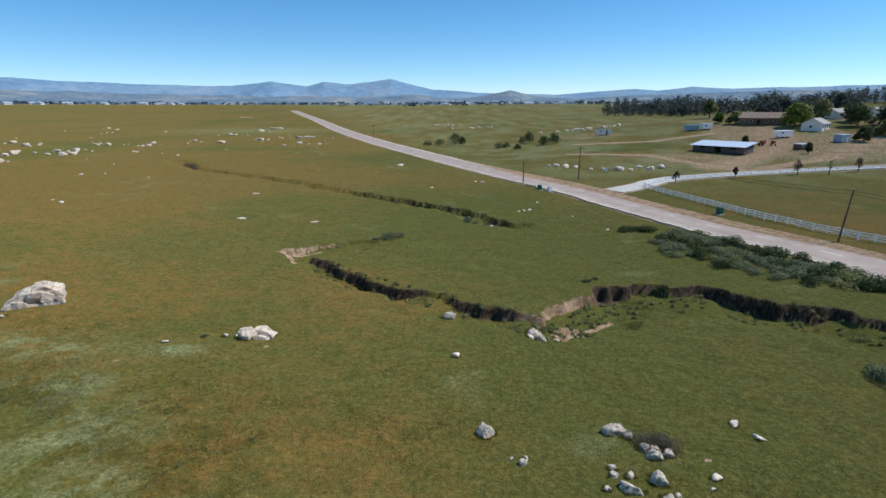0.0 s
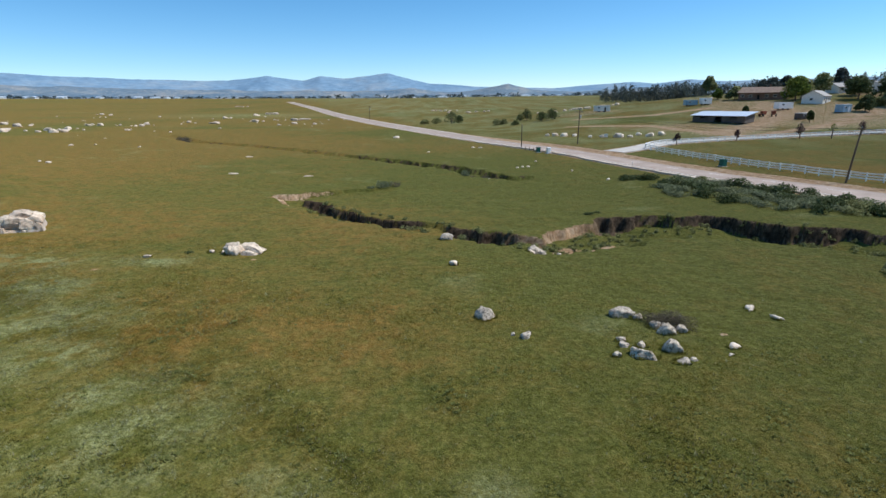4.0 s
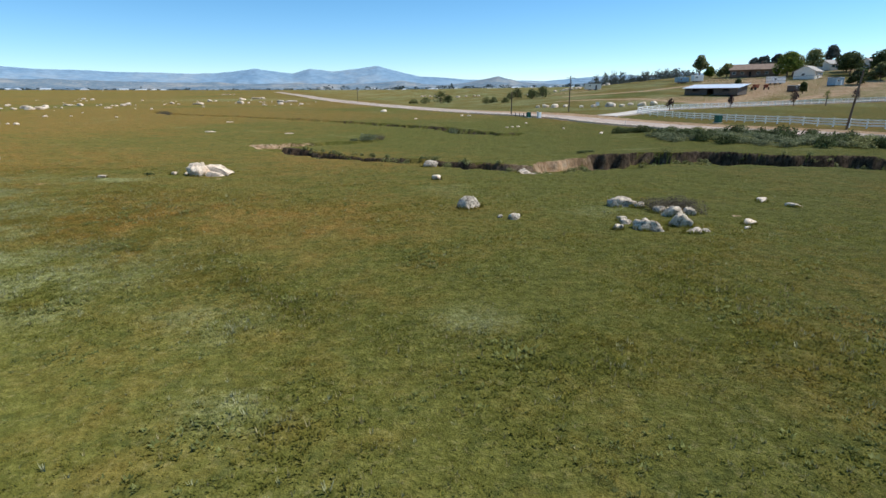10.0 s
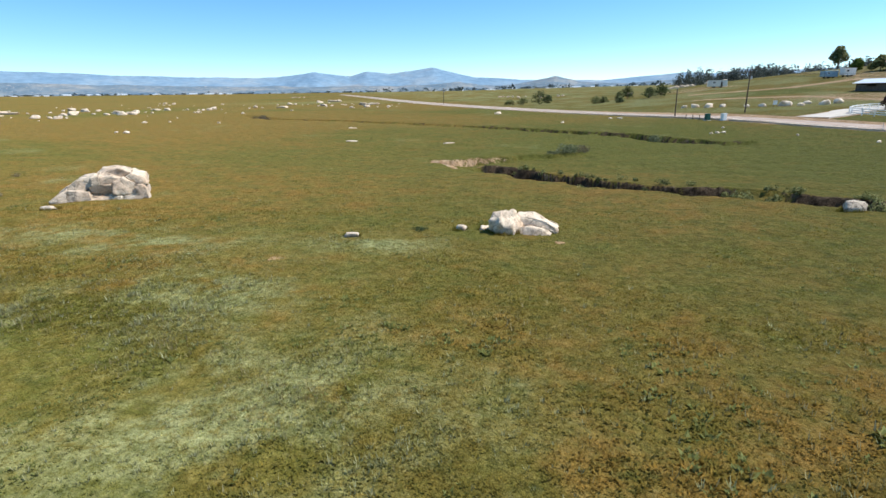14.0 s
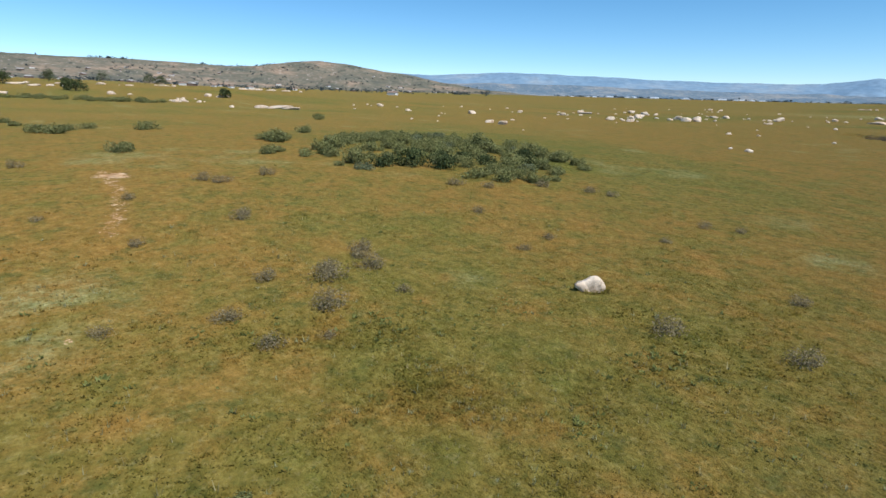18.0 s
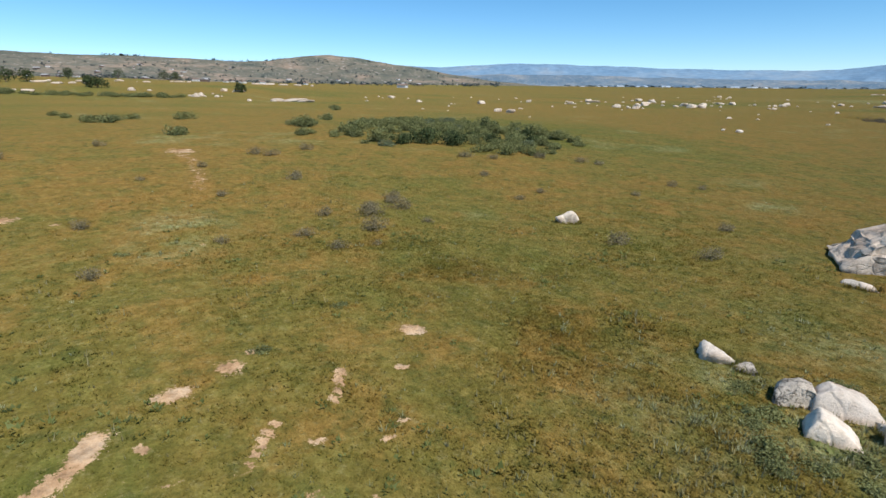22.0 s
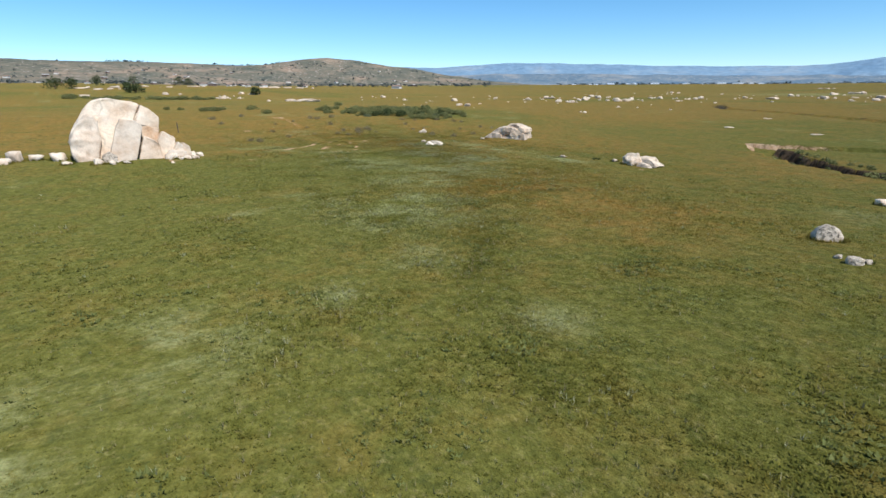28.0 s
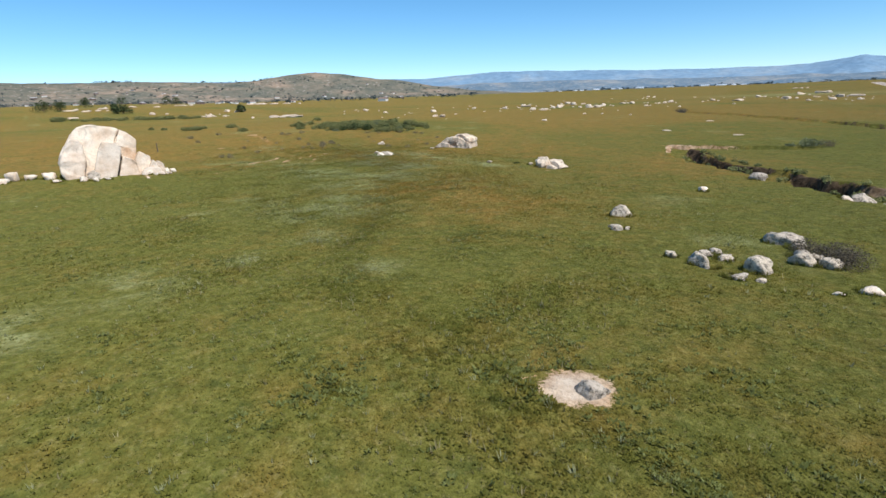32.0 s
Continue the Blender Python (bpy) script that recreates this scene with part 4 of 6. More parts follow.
block(tall, [(1.95, -0.1), (1.9, 0.55), (2.5, 1.0), (3.0, 0.6), (3.1, -0.1)], -1.9, -0.4, 143, GREY_GRANITE, round_off=0.06, rough=0.16, lean=0.5)
block(tall, [(0.9, 4.0), (5.6, 4.3), (6.4, -0.1), (0.9, -0.1)], 0.9, 4.4, 108, PALE_GRANITE)
for x, y, s, h, seed in ((-45.6, 13.9, 1.3, 0.9, 111), (-46.0, 14.8, 1.0, 0.9, 112), (-46.6, 15.6, 1.1, 0.7, 113), (-44.6, 14.2, 0.7, 0.3, 114), (-47.2, 16.4, 0.8, 0.5, 115), (-45.0, 13.6, 1.2, 0.7, 124), (-45.8, 14.3, 1.5, 1.0, 127), (-44.8, 14.9, 0.9, 0.5, 128), (-45.2, 15.6, 0.8, 0.4, 129),
                         (-47.6, 4.6, 1.9, 0.9, 116), (-48.4, 2.9, 1.5, 0.7, 117), (-49.0, 1.4, 1.9, 1.2, 118), (-47.6, 0.4, 1.5, 0.7, 119), (-49.8, -0.6, 1.3, 0.7, 125), (-44.4, 5.2, 1.1, 0.35, 120), (-44.0, 7.4, 1.3, 0.7, 121), (-43.5, 8.4, 1.0, 0.45, 122), (-43.6, 9.6, 0.8, 0.3, 123), (-42.4, 13.2, 0.6, 0.2, 126)):
    boulder(x, y, s, s * 0.75, h, seed * 37 % 360, seed, PALE_GRANITE, "pale broken granite block lying by the tall outcrop", "stone", 3, "fallen blocks by the tall outcrop", planes=11, blunt=30)

# the layered outcrop on the plain
low = outcrop("layered_outcrop", -50.7, 56.9, 30, GRANITE, "long low outcrop of cracked, layered pale granite", -0.1)
for k, (outline, front) in enumerate((
        ([(0, 0.3), (0.85, 0.95), (2.15, 0.95), (2.2, 0), (0.3, -0.05)], -0.1), ([(0.75, 1.02), (1.0, 1.45), (1.9, 1.95), (2.6, 2.02), (2.5, 1.4), (2.1, 1.02)], 0.1),
        ([(2.6, 2.02), (3.6, 2.02), (4.25, 1.78), (3.6, 1.38), (2.52, 1.38)], 0.0), ([(2.28, 1.32), (3.5, 1.32), (3.7, 0.72), (2.8, 0.6), (2.25, 0.72)], 0.0),
        ([(2.25, 0.62), (2.9, 0.5), (4.05, 0.32), (4.0, 0), (2.25, 0)], -0.12), ([(3.75, 1.32), (4.4, 1.72), (5.08, 1.3), (4.98, 0.52), (4.1, 0.38), (3.8, 0.74)], -0.1),
        ([(2.95, 2.06), (3.0, 2.4), (3.6, 2.55), (4.3, 2.5), (4.8, 2.25), (4.3, 1.86)], 0.3), ([(4.42, 1.82), (5.0, 2.12), (5.75, 1.75), (5.85, 1.2), (5.2, 1.25)], 0.0),
        ([(5.12, 1.18), (5.6, 1.12), (5.8, 0), (4.1, 0), (4.25, 0.3), (5.02, 0.48)], -0.2), ([(0.5, 0.5), (1.1, 1.2), (2.4, 1.7), (4.6, 1.9), (5.5, 1.3), (5.5, 0), (0.6, 0)], 0.5))):
    cx, cz = sum(p[0] for p in outline) / len(outline), sum(p[1] for p in outline) / len(outline)
    block(low, [(cx + (x - cx) * 1.13, 0.82 * (cz + (z - cz) * 1.13)) for x, z in outline], front, 3.6, 131 + k, GRANITE, round_off=0.08, rough=0.2)
boulder(-49.6, 55.3, 1.2, 0.6, 0.3, 20, 145, PALE_GRANITE, "flat pale stone lying in grass", "stone")

# four blocks in the weeds
WEEDY = "boulders in the weeds"
split_stone(-47.1, 44.6, 28, [(-0.5, -0.15), (-0.52, 0.18), (-0.36, 0.46), (0.0, 0.56), (0.34, 0.46), (0.42, 0.14), (0.38, -0.15)], -0.15, 0.6, 151, GREY_GRANITE, "rounded brown-grey granite boulder in grey-green weeds", WEEDY, round_off=0.25, lean=0.3, rough=0.12)
split_stone(-46.35, 45.0, 28, [(-0.66, -0.15), (-0.58, 0.36), (-0.3, 0.54), (0.0, 0.48), (0.5, 0.28), (0.78, 0.06), (0.74, -0.15)], -0.2, 0.7, 152, PALE_GRANITE, "smooth cream granite boulder sloping into weeds", WEEDY, round_off=0.16, lean=0.7, rough=0.08)
split_stone(-46.1, 43.7, 28, [(-0.52, -0.12), (-0.44, 0.16), (-0.22, 0.46), (0.0, 0.38), (0.36, 0.18), (0.58, 0.0), (0.54, -0.12)], -0.2, 0.5, 153, PALE_GRANITE, "sharp-edged cream granite wedge in grey-green weeds", WEEDY, round_off=0.05, lean=0.6, yaw=-0.2, rough=0.05)
split_stone(-45.0, 44.5, 20, [(-0.46, -0.12), (-0.44, 0.28), (-0.34, 0.42), (0.0, 0.28), (0.44, 0.04), (0.5, -0.12)], 0.0, 0.35, 154, GREY_GRANITE, "grey slab of granite leaning in grass", WEEDY, round_off=0.06, lean=0.5, rough=0.06)
for x, y, sx, sy, sz, turn, seed, mat, text in ((-45.5, 45.0, 0.5, 0.4, 0.35, 30, 157, PALE_GRANITE, "small cream stone"), (-49.4, 45.1, 1.1, 0.8, 0.4, 10, 155, PALE_GRANITE, "low pale granite stone"), (-48.6, 45.2, 0.6, 0.5, 0.2, 10, 158, GREY_GRANITE, "small grey stone")):
    boulder(x, y, sx, sy, sz, turn, seed, mat, text + ", in grey-green weeds", "boulder", 3, WEEDY, rough=0.15)
boulder(-62.1, 53.0, 1.25, 1.0, 0.85, 40, 165, PALE_GRANITE, "lone pale jagged boulder in the meadow", "boulder", 4, planes=12, rough=0.2)

# the boulder pair and the boulders by the wash
LEANING = "three leaning boulders"
boulder(-20.2, 50.4, 1.8, 1.6, 1.5, 60, 179, GRANITE, "domed grey-white boulder with a shaded side", "boulder", 4, LEANING, rough=0.2)
split_stone(-18.6, 50.8, -14.6, [(-1.1, 0.34), (-0.95, 0.84), (-0.2, 0.8), (0.6, 0.58), (1.25, 0.2), (1.2, 0.06), (0.2, 0.24)], -0.4, 0.8, 172, GRANITE, "long pale slab leaning on its neighbours", LEANING, round_off=0.1, lean=0.2, rough=0.15)
split_stone(-18.8, 50.2, -14.6, [(-0.95, -0.2), (-0.85, 0.4), (-0.3, 0.42), (0.75, 0.24), (1.05, 0.02), (0.95, -0.2)], -0.3, 1.0, 173, GRANITE, "low pale slab under a leaning one", LEANING, round_off=0.1, lean=0.4, rough=0.15)
boulder(-21.2, 50.7, 0.7, 0.5, 0.3, 10, 174, PALE_GRANITE, "small pinkish stone beside a domed boulder", "stone")
boulder(-22.5, 50.6, 0.7, 0.6, 0.35, 0, 175, GRANITE, "small pale stone in grass", "stone")
boulder(-28.0, 49.1, 0.8, 0.6, 0.3, 0, 176, PALE_GRANITE, "flat pale stone level with the grass", "stone")
for x, y, sx, sy, sz, turn, seed, mat in ((9.5, 52.3, 1.9, 1.4, 1.3, 10, 181, GREY_GRANITE), (10.4, 51.7, 1.2, 1.1, 1.0, 60, 182, GREY_GRANITE), (9.0, 51.2, 1.0, 0.9, 0.6, 20, 183, GRANITE), (11.6, 50.2, 0.7, 0.6, 0.5, 0, 184, PALE_GRANITE), (0.6, 56.1, 1.6, 1.1, 0.65, 15, 188, GREY_GRANITE), (1.2, 45.9, 0.8, 0.7, 0.4, 0, 186, PALE_GRANITE)):
    boulder(x, y, sx, sy, sz, turn, seed, mat, "weathered pale boulder at the rim of the wash", "boulder", 3, "boulders by the wash", lift=0.1)
split_stone(3.15, 33.1, 35, [(-0.58, -0.15), (-0.54, 0.2), (-0.3, 0.5), (-0.05, 0.66), (0.26, 0.48), (0.58, 0.12), (0.62, -0.15)], -0.35, 0.55, 190, GREY_GRANITE, "lone grey granite boulder with a dark shaded side", "", round_off=0.12, lean=0.4, rough=0.16)
SKIRTS.append((3.15, 33.1, 1.4, 1.2, 35))
for x, y, s, h, seed in ((5.3, 29.9, 0.65, 0.4, 191), (4.6, 30.3, 0.35, 0.2, 192), (5.6, 30.4, 0.4, 0.2, 193)):
    boulder(x, y, s, s * 0.8, h, seed * 50 % 360, seed, GREY_GRANITE, "small grey stone in grass", "stone")

# the rock cluster with the dead shrub
for x, y, sx, sy, sz, turn, seed in ((12.3, 33.5, 1.8, 1.2, 0.8, -10, 201), (13.1, 32.9, 0.8, 0.7, 0.5, 20, 202), (14.2, 30.8, 1.25, 1.0, 0.85, -20, 203), (15.2, 30.9, 0.9, 0.8, 0.65, 30, 204), (14.5, 31.5, 0.8, 0.6, 0.5, 0, 205),
                                     (13.5, 28.3, 1.15, 1.3, 1.0, 15, 206), (11.0, 29.6, 0.7, 0.6, 0.4, 0, 207), (10.9, 28.8, 0.75, 0.6, 0.35, 40, 208), (11.6, 27.5, 1.5, 1.0, 0.75, -15, 209), (11.9, 28.7, 0.75, 0.6, 0.4, 10, 210), (10.1, 27.5, 0.55, 0.5, 0.45, 0, 211),
                                     (13.4, 26.6, 0.9, 0.7, 0.35, 0, 212), (14.2, 27.0, 0.5, 0.4, 0.2, 0, 213), (13.8, 31.6, 1.0, 0.8, 0.6, 50, 214)):
    boulder(x, y, sx, sy, sz * 0.86, turn, seed, GREY_GRANITE, "grey-white granite boulder with dark lichen, in a loose cluster", "boulder", 4, "boulders round the dead shrub", rough=0.19)
for x, y, s, h, seed, text in ((17.3, 28.6, 0.8, 0.3, 221, "pinkish"), (16.6, 27.6, 0.4, 0.15, 222, "small"), (21.4, 34.5, 0.9, 0.3, 223, "pale"), (22.3, 32.9, 0.9, 0.28, 224, "pale")):
    boulder(x, y, s, s * 0.7, h, seed * 31 % 360, seed, PALE_GRANITE, text + " stone lying alone in grass", "stone")
boulder(SALT[0] + 0.4, SALT[1] + 0.1, 0.95, 0.8, 0.42, 30, 226, GREY_GRANITE, "flat grey rock in a patch of bare pale soil", "boulder", 4)

# ---- plants ----
LEAF_GREY = make_leaf("sage_leaf", (0.085, 0.105, 0.050), (0.155, 0.18, 0.095), (0.235, 0.26, 0.145), 0.8, 0.4)
LEAF_GREEN = make_leaf("shrub_leaf", (0.095, 0.105, 0.034), (0.185, 0.196, 0.072), (0.29, 0.30, 0.125), 0.8, 0.4)
LEAF_DARK = make_leaf("oak_leaf", (0.035, 0.050, 0.018), (0.075, 0.098, 0.036), (0.135, 0.165, 0.066))
LEAF_BRIGHT = make_leaf("spring_leaf", (0.05, 0.075, 0.012), (0.12, 0.165, 0.03), (0.22, 0.27, 0.06))
LEAF_PURPLE = make_leaf("plum_leaf", (0.020, 0.010, 0.014), (0.050, 0.022, 0.030), (0.09, 0.045, 0.05))
# the eucalyptus green is greyed and blued to carry distance haze
LEAF_GUM = make_leaf("hazy_eucalyptus_leaf", (0.050, 0.060, 0.055), (0.085, 0.100, 0.088), (0.13, 0.15, 0.13))
TWIG = make_leaf("dry_twig", (0.12, 0.102, 0.058), (0.22, 0.185, 0.105), (0.36, 0.305, 0.18), 2.0, 0.5)
SILVER_WEED = make_leaf("silver_weed", (0.19, 0.20, 0.085), (0.29, 0.30, 0.15), (0.40, 0.40, 0.23), 2.0, 0.8)
TWIG_DARK = make_leaf("dead_twig", (0.055, 0.046, 0.032), (0.12, 0.10, 0.07), (0.21, 0.18, 0.13), 2.0, 0.3)
BARK = make_plain("bark", (0.10, 0.075, 0.055), (0.18, 0.14, 0.11), 0.95, 4.0, bump=0.6, stretch=(1, 1, 0.2))


def leaves(seed, count, blobs, size, up=0.35):
    """Many small leaves on the skins of overlapping rounded masses. Blobs: x, y, z, radius x, y, z."""
    r = np.random.default_rng(seed)
    b = np.array(blobs, float)
    vol = (b[:, 3] * b[:, 4] + b[:, 4] * b[:, 5] + b[:, 3] * b[:, 5])
    which = r.choice(len(b), count, p=vol / vol.sum())
    d = r.normal(size=(count, 3))
    d /= np.linalg.norm(d, axis=1, keepdims=True)
    depth = 1 - 0.45 * r.random(count) ** 2
    wob = 0.82 + 0.36 * vnoise(d[:, 0] * 3 + which * 5, d[:, 1] * 3 + d[:, 2] * 2, 1.0, seed % 60)
    c = b[which, :3] + d * b[which, 3:] * (depth * wob)[:, None]
    keep = c[:, 2] > 0.02
    c, d = c[keep], d[keep]
    n = len(c)
    nrm = d + r.normal(size=(n, 3)) * 0.7 + (0, 0, up)
    nrm /= np.linalg.norm(nrm, axis=1, keepdims=True)
    t = np.cross(nrm, r.normal(size=(n, 3)))
    t /= np.linalg.norm(t, axis=1, keepdims=True)
    s = np.cross(nrm, t)
    w = size * r.uniform(0.55, 1.4, n)[:, None]
    v = np.stack([c - t * w, c - s * w * 0.55, c + t * w, c + s * w * 0.55], 1).reshape(-1, 3)
    return v, np.arange(4 * n).reshape(n, 4)


def shrub_blobs(seed, w, h, n=5):
    r = np.random.default_rng(seed)
    out = []
    for i in range(n):
        a, d = r.uniform(0, 6.28), w * 0.32 * math.sqrt(r.random())
        k = r.uniform(0.5, 1.0)
        out.append((d * math.cos(a), d * math.sin(a), h * k * 0.5, w * 0.3 * r.uniform(0.7, 1.1), w * 0.3 * r.uniform(0.7, 1.1), h * k * 0.5))
    return out


SHRUB_MESH = {}
for kind, mat, size in (("sage", LEAF_GREY, 0.075), ("green", LEAF_GREEN, 0.075), ("dark", LEAF_DARK, 0.08)):
    for n in range(5):
        v, f = leaves(300 + n + len(kind) * 10, 1000, shrub_blobs(310 + n + len(kind), 2.0, 1.0, 7), size)
        me = mesh_np("shrub", v, f)
        me.materials.append(mat)
        SHRUB_MESH[kind, n] = me
for n in range(5):
    v, f = leaves(350 + n, 800, shrub_blobs(355 + n, 1.1, 0.7, 6), 0.03, 0.3)
    me = mesh_np("dry_shrub", v, f)
    me.materials.append(TWIG)
    SHRUB_MESH["dry", n] = me
    v, f = leaves(360 + n, 1900, shrub_blobs(365 + n, 1.7, 0.95, 8), 0.03, 0.0)
    me = mesh_np("dead_shrub", v, f)
    me.materials.append(TWIG_DARK)
    SHRUB_MESH["dead", n] = me

PICK = random.Random(5)


def shrub(kind, x, y, scale=1.0, tall=1.0, label="", group="", name="shrub"):
    ob = new(name, SHRUB_MESH[kind, PICK.randrange(5)])
    s = scale * PICK.uniform(0.85, 1.15)
    ob.matrix_world = pose(x, y, gz(x, y) - 0.05, 0, 0, PICK.uniform(0, 360)) @ Matrix.Diagonal((s, s * PICK.uniform(0.85, 1.15), s * tall * PICK.uniform(0.85, 1.15), 1))
    return tagged(ob, label, "shrub", group)


def inside(x, y, poly):
    hit, j = False, len(poly) - 1
    for i in range(len(poly)):
        (ax, ay), (bx, by) = poly[i], poly[j]
        if (ay > y) != (by > y) and x < (bx - ax) * (y - ay) / (by - ay) + ax:
            hit = not hit
        j = i
    return hit


def fill(poly, step, jitter=0.35):
    xs, ys = [p[0] for p in poly], [p[1] for p in poly]
    out, y = [], min(ys)
    while y < max(ys):
        x = min(xs)
        while x < max(xs):
            px, py = x + PICK.uniform(-jitter, jitter) * step, y + PICK.uniform(-jitter, jitter) * step
            if inside(px, py, poly):
                out.append((px, py))
            x += step
        y += step
    return out


# the shrub patch on the western plain, with dry outliers
for x, y in fill([(-98.5, 54.5), (-92.9, 53.5), (-87.5, 55.6), (-86.8, 58.8), (-90.2, 63.5), (-84.3, 62.6), (-79.6, 63.4), (-77.4, 66.6), (-78.4, 72), (-83, 78), (-92, 81), (-106, 82), (-116, 80), (-121, 75), (-114, 68), (-106, 61)], 2.05, 0.65):
    k = PICK.random()
    if k < 0.86:
        shrub("green" if k < 0.70 else "sage" if k < 0.78 else "dark", x, y, PICK.uniform(0.45, 1.25), PICK.uniform(0.8, 1.35), "dense grey-green shrub in a low thicket on the plain", "shrubs of the plain thicket")
for x, y, s in ((-98.5, 52.0, 1.0), (-99.5, 53.2, 0.8), (-112, 57, 1.3), (-113.6, 56.2, 1.0), (-110, 56.5, 1.7), (-111.4, 57.4, 1.5), (-126, 66, 1.3), (-133, 34.6, 1.6), (-130.6, 36, 1.8), (-136, 37.6, 1.5), (-139.5, 40, 1.4), (-136.5, 47.2, 1.6), (-178, 90, 1.6), (-103.5, 40.6, 1.2), (-149, 31.5, 1.3), (-160, 30, 1.3), (-196, 97, 1.5)):
    shrub("green", x, y, s, 0.8, "low green shrub alone on the plain", "scattered green shrubs")
for x, y, s in ((-83.4, 39.1, 0.9), (-77.3, 43.4, 1.2), (-78.2, 43.9, 0.9), (-80.3, 34.9, 0.7), (-70.1, 46.9, 1.25), (-69.4, 46.4, 1.0), (-68.1, 46.1, 1.1), (-67.7, 44.3, 1.3), (-68.6, 44.6, 1.0), (-65.4, 43.1, 1.2), (-63.5, 40.6, 1.0), (-65.9, 39.9, 0.9), (-63.4, 42.2, 0.6),
                (-65.3, 46.3, 0.7), (-68.8, 42.1, 1.0), (-73.7, 56.6, 0.9), (-67.3, 54.3, 0.8), (-68.1, 56.9, 0.9), (-64.8, 62.4, 0.7), (-65.4, 67.4, 0.8), (-64, 68.8, 0.8), (-73.7, 69.2, 1.0), (-75.2, 68.7, 1.1), (-54.4, 53.6, 1.0), (-57.9, 51.9, 1.05), (-56.8, 59, 0.9),
                (-80.8, 60.2, 1.2), (-79.5, 62, 1.0), (-78, 66.2, 1.2), (-87.4, 43.8, 1.3), (-87.7, 48.2, 1.1), (-75, 38.5, 0.7), (-96.3, 33.6, 1.3), (-86.5, 45, 1.1), (-60.2, 26.5, 1.2), (-61.4, 25.4, 1.3), (-66.5, 36.5, 0.8), (-64.3, 31.6, 0.8), (-71, 31.5, 0.9), (-84, 27, 1.2), (-91, 27, 1.2)):
    shrub("dry", x, y, s, 0.9, "dry grey twiggy weed clump in the meadow", "dry weed clumps", "dry_shrub")

for x, y, s in ((-45.4, 43.5, 0.55), (-45.9, 42.5, 0.6), (-47.3, 43.4, 0.55), (-44.7, 43.8, 0.5), (-48.2, 44.2, 0.5), (-45.2, 44.2, 0.45), (-46.9, 46.4, 0.55), (-46.6, 42.2, 0.6), (-47.2, 42.8, 0.5), (-45.0, 42.6, 0.5), (-44.2, 43.2, 0.45), (-46.3, 41.7, 0.5), (-45.6, 45.6, 0.45), (-44.0, 45.4, 0.4), (-56.0, 35.0, 0.4), (-57.7, 38.0, 0.35), (-66.4, 32.7, 0.45)):
    shrub("green", x, y, s * 0.75, 0.6, "low grey-green weed clump in the meadow", "grey-green weed clumps")

# the long low band of shrubs far out on the western plain
for n in range(46):
    t = PICK.random()
    x, y = -362 + 42 * t + PICK.uniform(-9, 9), 8 + 68 * t + PICK.uniform(-5, 5)
    shrub("green", x, y, PICK.uniform(1.6, 3.2), PICK.uniform(0.5, 0.8), "low dark green shrub in a band on the far plain", "shrub band of the far plain")
top = thing("fence_post", pose(-75.0, 19.0, gz(-75, 19) - 0.1, 3, 0, 0), "lone weathered wooden fence post in the meadow", "post")
part("stake", tube(0.08, 0.07, 1.5, 7), BARK, top)
part("cap", tube(0.085, 0.03, 0.06, 7, Matrix.Translation((0, 0, 1.5))), BARK, top)

# the roadside thicket
for x, y in fill([(34.3, 86.5), (37.6, 92.5), (42.4, 97), (46.6, 93), (49.3, 87), (52, 80), (54.6, 73), (58, 63.5), (55.5, 62), (51, 63.5), (47, 66.2), (44, 69), (41.8, 73), (37.3, 77.8), (33.8, 83.5)], 2.4):
    k = PICK.random()
    shrub("sage" if k < 0.68 else "green" if k < 0.86 else "dark", x, y, 1.5 if k < 0.86 else 1.7, 0.68 if k < 0.86 else 0.9, "grey-green sagebrush in a thicket beside the road", "sagebrush of the roadside thicket")
for x, y in ((33.8, 98.0), (35.3, 98.7), (36.8, 98.2), (37.9, 97.4)):
    shrub("dark", x, y, 1.3, 0.8, "dark brown-green bush beside the road", "bushes beside the road")
for x, y, s in ((47.6, 47.6, 1.5), (49.4, 45.2, 1.7), (45.2, 43.8, 1.6), (42.5, 41.5, 1.7), (40.2, 39.8, 1.6), (38.0, 39.6, 1.5), (37.2, 41.8, 1.2), (43.5, 45.4, 1.3)):
    shrub("sage", x, y, s, 1.0, "grey sagebrush growing in the wash", "sagebrush in the wash")
for x, y, s in ((13.8, 32.2, 1.2), (14.6, 31.9, 1.5), (15.6, 31.5, 1.3), (15.2, 32.3, 1.2)):
    shrub("dead", x, y, s, 0.85, "dead brown tangled shrub among boulders", "dead shrubs among boulders", "dead_shrub")
for x, y, s in ((4.6, 109.6, 1.2), (6.2, 110.4, 1.4), (8.6, 109.2, 1.5), (10.6, 107.6, 1.3), (2.0, 119.5, 1.0), (-8.6, 96.6, 1.3), (-10.4, 95.8, 1.1), (-12.5, 94.4, 0.8), (-96, 203, 1.8), (-98, 206, 2.2), (-101, 209, 2.0), (-93, 199, 1.4), (-6, 127, 0.9), (-14, 133, 0.9)):
    shrub("sage" if s < 1.25 else "dead", x, y, s, 0.9, "scrubby bush on the bank of a dry wash", "bushes on the wash banks")
vs, fs, total = [], [], 0
